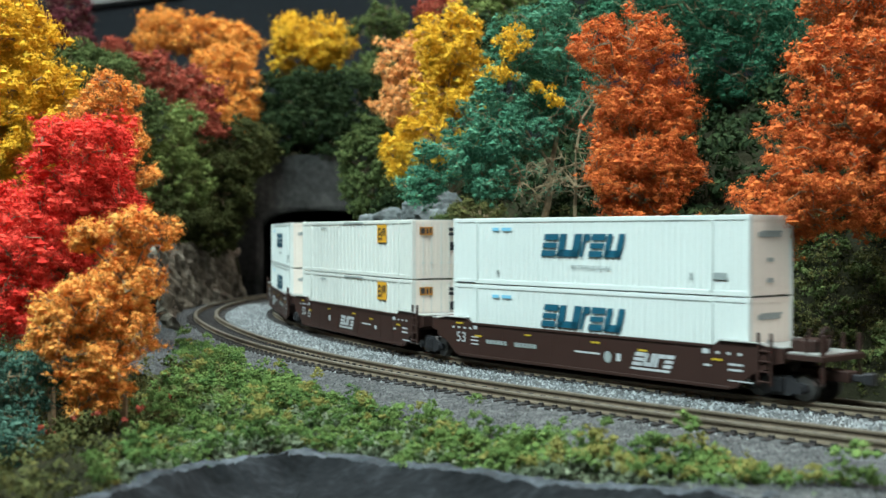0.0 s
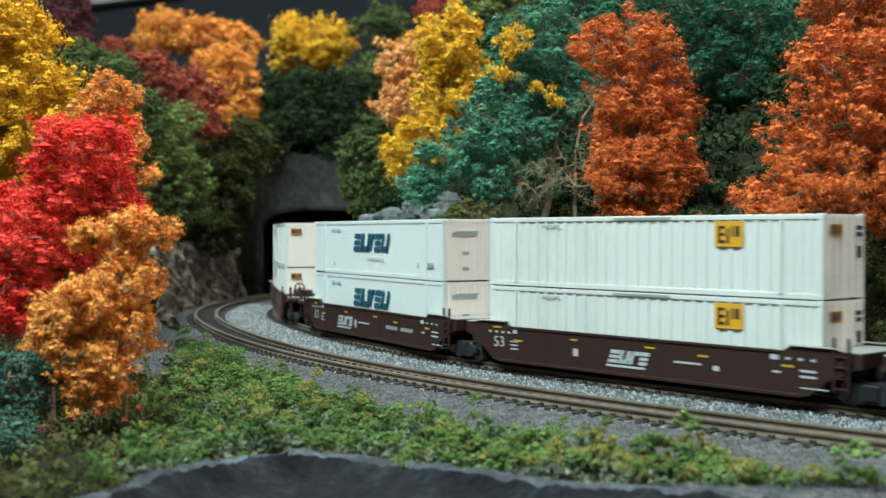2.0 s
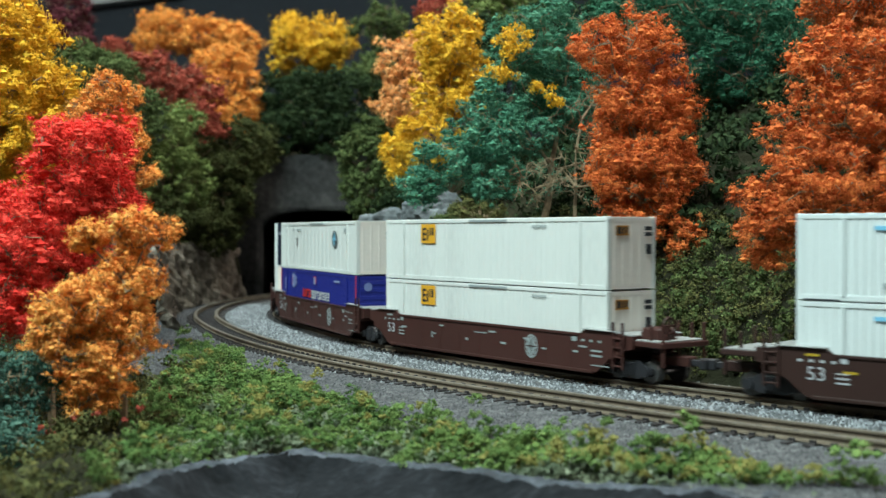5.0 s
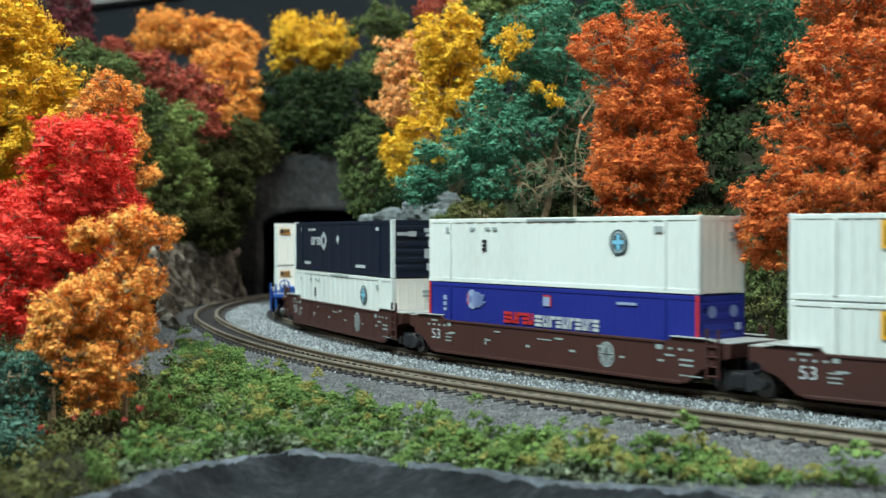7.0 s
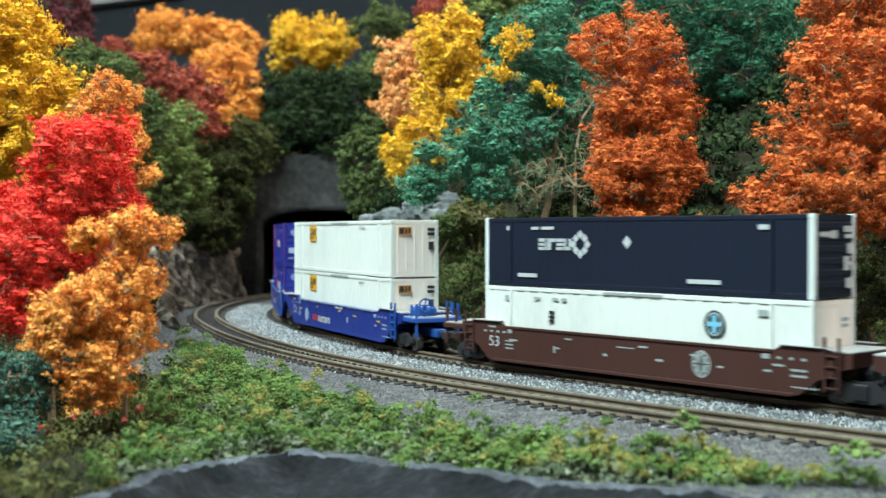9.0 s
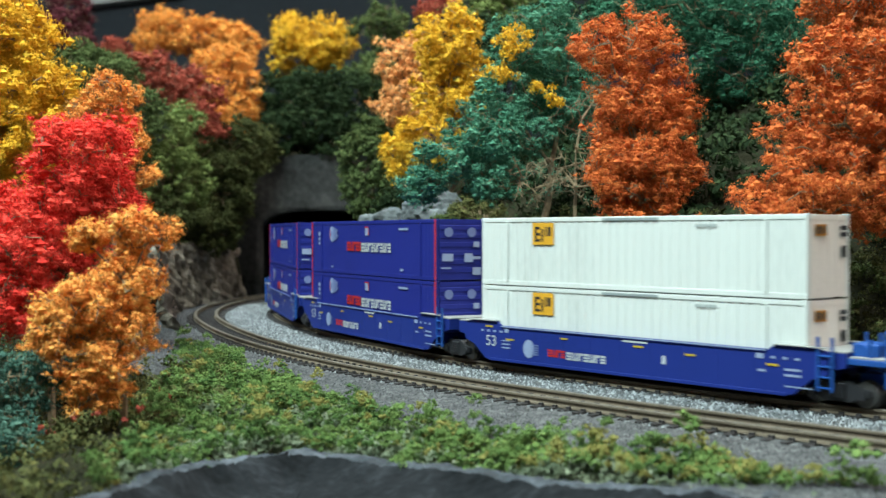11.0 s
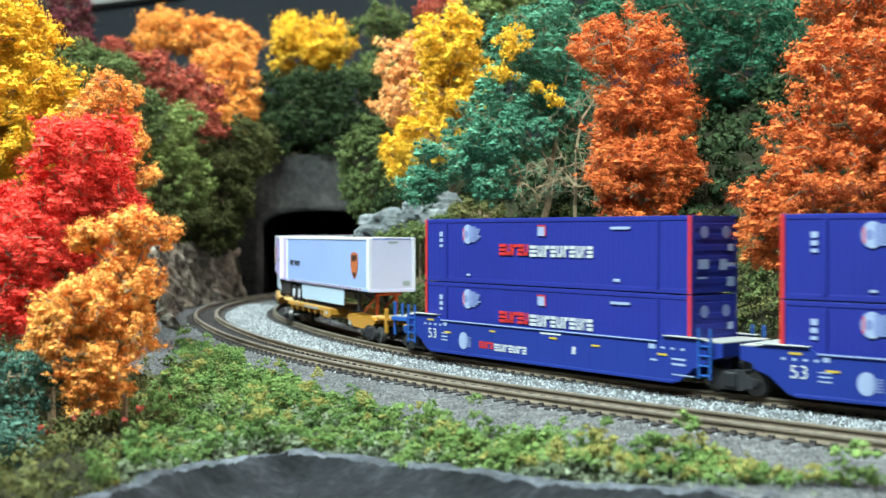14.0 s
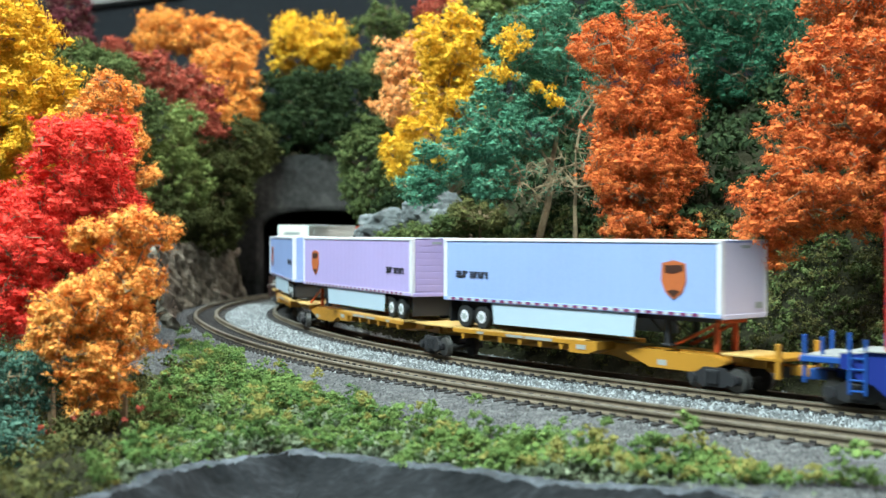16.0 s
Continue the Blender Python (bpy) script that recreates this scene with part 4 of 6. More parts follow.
shrub("deep green undergrowth behind the scarlet maple, darkened for shade", [(-272, 780, 106, 33.8, 33.8, 33.8), (-301, 780, 118, 26.3, 26.3, 45.0), (-257, 780, 73, 30.0, 30.0, 30.0), (-276, 760, 43, 32.9, 29.3, 25.6)], "deep", 43, gap=9, clump=7, leaf=1.4)
shrub("deep green undergrowth below the large orange tree, darkened for shade", [(201, 600, 67, 31.8, 24.5, 17.3), (225, 620, 73, 23.9, 23.9, 23.9)], "deep", 44, gap=7, clump=6, leaf=1.2)
shrub("mid-green low shrub in front of the rock", [(-16, 835, 74, 24.1, 15.3, 6.4), (10, 800, 80, 19.2, 13.5, 7.7), (-39, 870, 73, 12.6, 8.0, 3.3)], "green", 45, gap=5, clump=4.5, leaf=1.0)
shrub("dark olive low shrub beside the rock", [(25, 790, 86, 17.1, 13.3, 9.5), (14, 820, 90, 7.9, 7.9, 7.9)], "darkturf", 46, gap=5, clump=4.5, leaf=1.0)
tree("autumn_tree", "dark red model tree behind the yellow one", [(1, 1300, 326, 18.8, 15.0, 11.3), (-15, 1300, 322, 12.5, 10.6, 8.8)], "brick", base=(1, 1300), seed=24, gap=10, clump=8, per=40, leaf=1.6)

ground_cover("foreground_foliage", "mixed green foam foliage along the front bank", "turf", front_bank, 3900, 71, clump=2.9, per=17, leaf=0.40, lift=1.6, tall=10.5, gaps=False, ball=True)
ground_cover("foreground_yellow", "yellowish green foam tufts along the front bank", "limeturf", front_bank, 950, 76, clump=2.6, per=17, leaf=0.40, lift=1.8, tall=10.5, gaps=False, ball=True)
ground_cover("foreground_dark", "dark green foam tufts along the front bank", "mossturf", front_bank, 3300, 78, clump=2.9, per=17, leaf=0.40, lift=0.8, tall=8.0, gaps=False, ball=True)
ground_cover("hedge_foliage", "bright green foam bushes where the bank narrows", "turf", hedge, 520, 83, clump=3.2, per=17, leaf=0.42, lift=2.0, tall=7.0, gaps=False, ball=True)
ground_cover("hedge_yellow", "yellow-green foam bushes where the bank narrows", "limeturf", hedge, 200, 84, clump=3.0, per=17, leaf=0.42, lift=2.5, tall=7.0, gaps=False, ball=True)
ground_cover("bank_foliage", "dark olive foam foliage under the trees of the bank", "darkturf", strip(-330, 160, APART + 60, APART + 330), 1500, 72, clump=6.2, per=38, leaf=1.1, lift=1.0, tall=4.5)
ground_cover("fallen_leaves", "scattered small red leaves on the bank", "brick", under_maple, 14, 79, clump=1.3, per=26, leaf=0.7, lift=8.0, tall=4.0, gaps=False)
ground_cover("slope_foliage", "dark green foam foliage on the slope behind the train", "darkturf", strip(-220, 470, -112, -36), 2000, 73, clump=5.8, per=56, leaf=0.8, lift=2.0, tall=5.0)
ground_cover("slope_green", "mid-green foam foliage at the foot of the slope", "green", strip(-220, 440, -110, -38), 1300, 74, clump=4.6, per=44, leaf=1.0, lift=4.0, tall=5.0)
ground_cover("hill_foliage", "deep green foam foliage high on the hill, darkened for shade", "deep", strip(-260, 470, -480, -98), 2500, 75, clump=11, per=30, leaf=2.4, lift=3.0, tall=8.0)
ground_cover("cutting_foliage", "dark foam foliage along the top of the rock wall", "darkturf", strip(-520, -120, APART + 50, APART + 150), 1300, 77, clump=7, per=44, leaf=1.5, lift=1.0, tall=5.0)
ground_cover("low_bank_foliage", "dark olive foam foliage on the falling bank", "darkturf", low_bank, 1700, 80, clump=5.6, per=36, leaf=0.95, lift=1.5, tall=4.0)
ground_cover("front_turf", "pale green short turf beside the rim", "pale_turf", whole_bank, 9000, 81, clump=3.6, per=26, leaf=0.9, lift=0.2, tall=0.8, gaps=False)


# ---- rolling stock ----
LC, WC, HC = 185.5, 29.7, 33.1
FACE = -WC / 2


def text_mesh(body, size):
    cu = bpy.data.curves.new("lettering", "FONT")
    cu.body, cu.size, cu.align_x, cu.extrude = body, size * MM, "CENTER", 0.02 * MM
    tmp = bpy.data.objects.new("lettering", cu)
    scene.collection.objects.link(tmp)
    me = bpy.data.meshes.new_from_object(tmp.evaluated_get(bpy.context.evaluated_depsgraph_get()))
    bpy.data.objects.remove(tmp)
    return me


TEXTS = {}


def lettering(body, size, x, y, z, mat, parent, label="", wide=1.0):
    """Readable words on a face that looks along -y."""
    key = (body, size, mat)
    if key not in TEXTS:
        TEXTS[key] = text_mesh(body, size)
        TEXTS[key].materials.clear()
        TEXTS[key].materials.append(M[mat])
    ob = new("lettering", TEXTS[key])
    ob.parent = parent
    ob.matrix_basis = pose(x * MM, y * MM, z * MM, 90, 0, 0) @ Matrix.Diagonal((wide, 1, 1, 1))
    return tagged(ob, label)


def bars(name, rects, y, mat, parent, label="", slant=0.0, t=0.1):
    """Flat painted shapes on a face that looks along -y: rects of (x0, x1, z0, z1)."""
    if name in ("marking", "safety_mark", "label_edge") and len(rects) > 1:
        for r in rects:
            last = bars(name, [r], y, mat, parent, label, slant, t)
        return last
    bm = bmesh.new()
    low = min(r[2] for r in rects)
    for x0, x1, z0, z1 in rects:
        j, k = slant * (z0 - low), slant * (z1 - low)
        prism(bm, [(x0 + j, z0), (x1 + j, z0), (x1 + k, z1), (x0 + k, z1)], y - t, y)
    return part(name, bm, mat, parent, label)


def disc(name, x, z, rx, rz, y, mat, parent, label="", seg=24, t=0.1):
    bm = bmesh.new()
    prism(bm, [(x + rx * math.cos(i * 6.2832 / seg), z + rz * math.sin(i * 6.2832 / seg)) for i in range(seg)], y - t, y)
    return part(name, bm, mat, parent, label)


def end_bars(name, rects, x, mat, parent, label="", t=0.1):
    """Flat painted shapes on the leading end: rects of (y0, y1, z0, z1)."""
    if name == "marking" and len(rects) > 1:
        for r in rects:
            last = end_bars(name, [r], x, mat, parent, label, t)
        return last
    bm = bmesh.new()
    for y0, y1, z0, z1 in rects:
        box(bm, x, x + t, y0, y1, z0, z1)
    return part(name, bm, mat, parent, label)


def logo_blocks(x0, x1, z0, z1, weights):
    """Plain word-like row of blocks: each block is an upper and a lower bar with a notch between."""
    out, gap = [], (x1 - x0) * 0.02
    unit = (x1 - x0 - gap * (len(weights) - 1)) / sum(weights)
    x, h = x0, z1 - z0
    for i, w in enumerate(weights):
        a, b = x, x + unit * w
        if i % 3 == 0:
            out += [(a, b, z0 + 0.72 * h, z1), (a, b, z0 + 0.37 * h, z0 + 0.6 * h), (a, b, z0, z0 + 0.26 * h)]
        elif i % 3 == 1:
            out += [(a, a + 0.3 * (b - a), z0, z1), (b - 0.34 * (b - a), b, z0, z1), (a, b, z0, z0 + 0.3 * h)]
        else:
            out += [(a, a + 0.4 * (b - a), z0, z1), (a, b, z0 + 0.7 * h, z1)]
        x = b + gap
    return out


def corrugated(bm, x0, x1, y, out, z0, z1, n, depth):
    """A ribbed side sheet; out is -1 or +1."""
    w = (x1 - x0) / n
    xs, ys = [x0], [y]
    for i in range(n):
        a = x0 + i * w
        xs += [a + 0.30 * w, a + 0.38 * w, a + 0.92 * w, a + w]
        ys += [y, y - out * depth, y - out * depth, y]
    lo = [bm.verts.new((a, b, z0)) for a, b in zip(xs, ys)]
    hi = [bm.verts.new((a, b, z1)) for a, b in zip(xs, ys)]
    for i in range(len(xs) - 1):
        f = (lo[i], lo[i + 1], hi[i + 1], hi[i])
        bm.faces.new(f if out < 0 else f[::-1])


def container(label, livery, ribs=40, depth=0.45):
    body = {"teal_word": "white", "gold_panel": "offwhite", "gold_panel_left": "offwhite", "cross_disc": "offwhite", "diamonds": "navy", "streaked": "blue", "red": "orangebox"}[livery]
    post = {"diamonds": "white"}.get(livery, body)
    c = thing("shipping_container", label, "container", "containers on the well cars")
    h = LC / 2
    for out in (-1, 1):
        bm = bmesh.new()
        y = out * (WC / 2 - 0.25)
        corrugated(bm, -h + 19, h - 19, y, out, 2.0, HC - 2.0, ribs, depth)
        for a, b in ((-h + 2.2, -h + 18.2), (h - 18.2, h - 2.2)):
            corrugated(bm, a, b, y, out, 2.0, HC - 2.0, 4 if livery != "diamonds" else 1, depth * 0.6)
        part("side_panel", bm, body, c)
        bm = bmesh.new()
        box(bm, -h + 2, h - 2, out * WC / 2 - (0.9 if out > 0 else -0.05), out * WC / 2 + (0.9 if out < 0 else -0.05), HC - 2.2, HC - 0.3, 0.15)
        part("top_rail", bm, body, c)
        bm = bmesh.new()
        box(bm, -h + 2, h - 2, out * WC / 2 - (0.9 if out > 0 else -0.05), out * WC / 2 + (0.9 if out < 0 else -0.05), 0.05, 2.2, 0.12)
        part("bottom_rail", bm, body, c)
        for x in (-h + 18.6, h - 18.6):
            bm = bmesh.new()
            box(bm, x - 0.7, x + 0.7, out * WC / 2 - 0.55, out * WC / 2 + 0.55, 2, HC - 2, 0.1)
            part("lifting_post", bm, body, c)
    for ex in (-1, 1):
        for out in (-1, 1):
            bm = bmesh.new()
            w = 0.85 if livery == "streaked" else 1.2
            xa, ya = ex * (h - w), out * (WC / 2 - w)
            box(bm, xa - w, xa + w, ya - w, ya + w, 0, HC, 0.2)
            box(bm, xa - w - 0.1, xa + w + 0.1, ya - w - 0.05, ya + w + 0.05, 0, 2.2, 0.2)
            box(bm, xa - w - 0.1, xa + w + 0.1, ya - w - 0.05, ya + w + 0.05, HC - 2.2, HC, 0.2)
            part("corner_post", bm, post, c)
    bm = bmesh.new()
    box(bm, -h + 1.0, h - 1.0, -WC / 2 + 0.6, WC / 2 - 0.6, HC - 0.7, HC - 0.25)
    for i in range(26):
        x = -h + 8 + i * (LC - 16) / 25
        box(bm, x - 1.1, x + 1.1, -WC / 2 + 1.5, WC / 2 - 1.5, HC - 0.3, HC - 0.05)
    part("roof", bm, body, c)
    bm = bmesh.new()
    box(bm, -h + 1, h - 1, -WC / 2 + 1, WC / 2 - 1, 0.4, 1.2)
    part("floor", bm, "truck", c)
    for ex, name in ((1, "front_wall"), (-1, "door")):
        bm = bmesh.new()
        x = ex * (h - 0.6)
        box(bm, x - 0.4, x + 0.4, -WC / 2 + 2, WC / 2 - 2, 1, HC - 1)
        box(bm, x - 0.5, x + 0.55, -WC / 2 + 2, WC / 2 - 2, 0.4, 2.4)
        box(bm, x - 0.5, x + 0.55, -WC / 2 + 2, WC / 2 - 2, HC - 2.4, HC - 0.4)
        face = "cream" if name == "front_wall" and body in ("white", "offwhite") else body
        end = part(name, bm, face, c)
        for i in range(6 if livery in ("streaked", "diamonds") else 5):
            bm = bmesh.new()
            if livery in ("streaked", "diamonds"):
                z = 4.2 + i * 4.6
                box(bm, min(x + ex * 0.1, x + ex * 0.75), max(x + ex * 0.1, x + ex * 0.75), -WC / 2 + 2.2, WC / 2 - 2.2, z, z + 2.6, 0.2)
            else:
                y = -WC / 2 + 4.5 + i * 5.2
                box(bm, min(x + ex * 0.1, x + ex * 0.6), max(x + ex * 0.1, x + ex * 0.6), y - 0.5, y + 0.5, 2.5, HC - 2.5, 0.15)
            part("rib", bm, face, end)
        if name == "door" or livery in ("gold_panel",):
            for y in (-8, -3, 3, 8):
                bm = bmesh.new()
                rod(bm, (ex * (h + 0.15), y, 1.5), (ex * (h + 0.15), y, HC - 1.5), 0.28, 6)
                box(bm, ex * h - 0.1, ex * h + 0.5, y - 0.9, y + 0.9, 8.6, 9.5)
                part("lock_rod", bm, body, end)
    f, e = FACE - 0.12, h + 0.1
    if livery == "teal_word":
        bars("logo", logo_blocks(-27, 24, 14.6, 25.2, [1.0, 1.5, 0.45, 0.9, 1.1]), f, "teallogo", c, "teal slanted block logo", slant=0.28)
        lettering("INTERMODAL", 2.6, 6, f - 0.05, 9.0, "greymark", c, "pale grey lettering", 1.6)
        bars("marking", [(-62, -57, 26.6, 28.2), (-55, -48, 26.6, 28.2)], f, "bluemark", c, "small light blue marking")
        bars("marking", [(-58.5, -57, 5.0, 7.2), (63, 64.4, 6, 9), (74, 82, 6.6, 9.4)], f, "greymark", c)
        end_bars("marking", [(-9, 6, 24, 26), (-7, 7, 25.8, 26.6), (-3, 1, 14, 15.6), (-3, 1, 5.5, 7.4)], e, "greymark", c, "small grey end markings")
        # Black strip painted in for the shadow under the container's rear end.
        bm = bmesh.new()
        box(bm, -h + 3, -h + 17.5, FACE - 0.05, FACE + 0.3, -0.1, 0.6)
        part("painted_shadow_gap", bm, "blackmark", c)
    elif livery in ("gold_panel", "gold_panel_left"):
        x = 50 if livery == "gold_panel" else -49.5
        p = bars("logo", [(x - 7.0, x + 7.0, 20.0, 30.4)], f, "gold", c, "golden square logo panel")
        k = [(x - 5.2, x - 4.2, 21.5, 28.5), (x - 5.2, x - 1.8, 27.3, 28.5), (x - 5.2, x - 1.8, 24.4, 25.6), (x - 5.2, x - 1.8, 21.5, 22.7), (x - 1.0, x + 0.2, 21.5, 27.5), (x + 1.4, x + 2.4, 24, 28.5), (x + 3.2, x + 5.2, 24.2, 28.4)]
        bars("logo_mark", k, f - 0.12, "blackmark", p, "dark block shapes")
        p = end_bars("end_logo", [(-10.5, -2.5, 24.5, 29)], e + 0.55, "dullgold", c, "brownish golden end panel")
        end_bars("logo_mark", [(-9.8, -7.2, 25.2, 28.4), (-6.4, -5.2, 25.2, 28.2), (-4.4, -3.2, 25.6, 28.4)], e + 0.66, "blackmark", p)
        end_bars("marking", [(7.5, 12, 26.8, 28.6), (7.5, 12, 24.2, 26), (8.2, 11.5, 16, 20.6)], e + 0.55, "blackmark", c, "small dark end markings")
        bars("marking", [(-56 + i * 2.4, -54.6 + i * 2.4, 28.2, 29.4) for i in range(5)] if livery == "gold_panel" else [(40 + i * 2.2, 41.4 + i * 2.2, 28.2, 29.4) for i in range(5)], f, "greymark", c)
        bars("vent_strip", [(-12, 20, HC - 1.9, HC - 0.8)], f, "greymark", c, "weathered grey roof rail strip")
    elif livery == "cross_disc":
        d = disc("logo", 47, 21.5, 5.4, 5.7, f, "emblemdark", c, "dark green round emblem with a blue cross")
        disc("logo_ring", 47, 21.5, 4.0, 4.8, f - 0.1, "whitemark", d, t=0.06)
        disc("logo_centre", 47, 21.5, 3.5, 4.2, f - 0.16, "emblemdark", d, t=0.06)
        bars("logo_mark", [(43.8, 50.2, 20.6, 22.4), (46.1, 47.9, 17.9, 25.1)], f - 0.22, "bluemark", d, "light blue cross", t=0.06)
        bars("marking", [(-48, -44.5, 16.5, 18), (-48, -44.5, 18.6, 20), (-48, -44.5, 20.6, 22.2)], f, "blackmark", c)
        bars("marking", [(-58, -54, 27, 28.4), (-46, -42, 27, 28.4), (-40, -36.5, 27, 28.4), (-78, -74, 26, 28.5), (68, 73, 26, 28.5)], f, "greymark", c)
        end_bars("marking", [(4, 9, 22, 23.4), (4, 9, 24.4, 26)], e + 0.5, "greymark", c)
        bars("vent_strip", [(-14, 20, HC - 1.9, HC - 0.8)], f, "greymark", c, "weathered grey roof rail strip")
    elif livery == "diamonds":
        bars("logo", logo_blocks(-55, -34, 17.6, 23.0, [0.8, 0.4, 1.2, 1.0, 1.0]), f, "whitemark", c, "white block logo", slant=0.05)
        bm = bmesh.new()
        for dx, dz in ((0, 4.6), (0, -4.6), (-4.4, 0), (4.4, 0), (2.7, 2.8), (-2.7, 2.8), (2.7, -2.8), (-2.7, -2.8)):
            x, z = -28 + dx, 20.4 + dz
            prism(bm, [(x - 1.9, z), (x, z - 2.0), (x + 1.9, z), (x, z + 2.0)], f - 0.1, f)
        part("logo", bm, "whitemark", c, "white ring of diamonds")
        bm = bmesh.new()
        prism(bm, [(-2.6, 21.5), (0, 18.6), (2.6, 21.5), (0, 24.4)], f - 0.1, f)
        part("logo", bm, "whitemark", c, "single white diamond")
        bars("marking", [(-60, -55, 27.2, 28.6), (-53, -45, 27.2, 28.6), (-69, -56, 4.4, 6.2), (33, 50, 4.4, 6.2), (-77, -74, 27, 29), (68, 73, 27, 29)], f, "whitemark", c, "small white markings")
        end_bars("marking", [(-12, -4, 24.2, 26.0), (-5, 0, 23.6, 26.6), (5, 12, 26, 28.4), (6, 12.5, 23.6, 25.2), (5, 9, 11, 16.5), (9, 12.5, 13, 14.4), (6.5, 12, 4, 8)], e + 0.7, "whitemark", c, "white end markings")
        for y, z in ((9.5, 19.6),):
            end_bars("marking", [(y - 2, y + 2, z - 2, z + 2)], e + 0.7, "whitemark", c)
    elif livery == "streaked":
        for x in (-h + 0.9, h - 0.9):
            bars("post_stripe", [(x - 0.85, x + 0.85, 0.1, HC - 0.1)], FACE - 0.02, "redmark", c, "red corner stripe")
        d = disc("logo", -56, 25.0, 4.2, 5.0, f, "palemark", c, "pale round streaked emblem")
        bars("logo_mark", [(-55, -47.5 + (i % 3) * 1.4 - abs(i - 3) * 0.7, 21.0 + i * 1.15, 22.0 + i * 1.15) for i in range(7)], f - 0.02, "dimmark", d)
        disc("logo_centre", -57, 25.0, 1.5, 2.0, f - 0.12, "dimmark", d)
        bars("logo_mark", [(-59.4, -58.7, 21.8, 28.0)], f - 0.14, "redmark", d)
        bars("logo", logo_blocks(-31.0, -9, 14.6, 20.2, [1.2, 1, 0.9, 1, 0.9]), f, "redmark", c, "red block word")
        bars("logo", logo_blocks(-8, 35, 14.2, 19.6, [1.3, 0.9, 1, 0.9, 1, 0.8, 1, 0.9, 0.4, 1]), f, "whitemark", c, "white block word")
        bars("marking", [(-80, -77.2, 23.8, 26.2), (-80, -77.2, 20.8, 22.8), (-80, -77.2, 18.2, 19.6)], f, "palemark", c, "small pale markings")
        p = bars("marking", [(-2.2, 3.2, 24.2, 29.2)], f, "palemark", c, "pale square label")
        bars("label_edge", [(2.6, 3.5, 24.0, 29.4), (-2.4, 3.5, 28.7, 29.4)], f - 0.1, "redmark", p)
        bars("marking", [(46, 58, 27.2, 28.4), (-57, -54, 3.6, 4.6), (48, 52, 4, 5.2)], f, "palemark", c)
        for y in (-7.5, 6.5):
            bm = bmesh.new()
            rod(bm, (e + 0.6, y, 26.0), (e + 0.75, y, 26.0), 2.6, 20)
            part("end_emblem", bm, "dimmark", c, "dim round end emblem")
        end_bars("marking", [(-11.5, -5, 10.5, 14.5), (2, 7, 10, 14.6), (7, 12, 11.5, 13), (7.5, 11, 18, 21), (-12, -6, 6.4, 7.2), (7, 12, 3, 7)], e + 0.75, "palemark", c, "white end markings")
    return c


def wheelset(parent, x, r=4.9):
    bm = bmesh.new()
    for y in (-8.0, 8.0):
        rod(bm, (x, y - 1.4, r), (x, y + 1.4, r), r, 20)
        rod(bm, (x, y * 0.86 - 0.4, r), (x, y * 0.86 + 0.4, r), r + 0.7, 20)
    rod(bm, (x, -10, r), (x, 10, r), 0.9, 8)
    return part("wheelset", bm, "wheel", parent, "worn steel wheels on an axle")


def bogie(parent, x):
    """A two-axle truck centred at x."""
    t = tagged(new("truck"), "charcoal cast side frames with steel wheels")
    t.parent = parent
    t.location = (x * MM, 0, 0)
    for y in (-11.2, 11.2):
        bm = bmesh.new()
        prism(bm, [(-13.4, 4.4), (-13.4, 6.8), (-8.5, 7.6), (-5, 9.8), (5, 9.8), (8.5, 7.6), (13.4, 6.8), (13.4, 4.4), (8.8, 3.6), (5.6, 1.9), (-5.6, 1.9), (-8.8, 3.6)], y - 0.8, y + 0.8)
        for xx in (-10.3, 10.3):
            rod(bm, (xx, y - 1.9, 5.0), (xx, y + 1.9, 5.0), 2.0, 12)
        box(bm, -3.4, 3.4, y - 1.7, y + 1.7, 3.2, 9.0, 0.3)
        for xx in (-2.1, 0, 2.1):
            rod(bm, (xx, y * 1.16, 3.4), (xx, y * 1.16, 8.2), 0.75, 8)
        part("side_frame", bm, "truck", t)
    bm = bmesh.new()
    box(bm, -3, 3, -11, 11, 5.5, 9.5, 0.4)
    part("bolster", bm, "truck", t)
    for xx in (-10.3, 10.3):
        wheelset(t, xx)
    return t


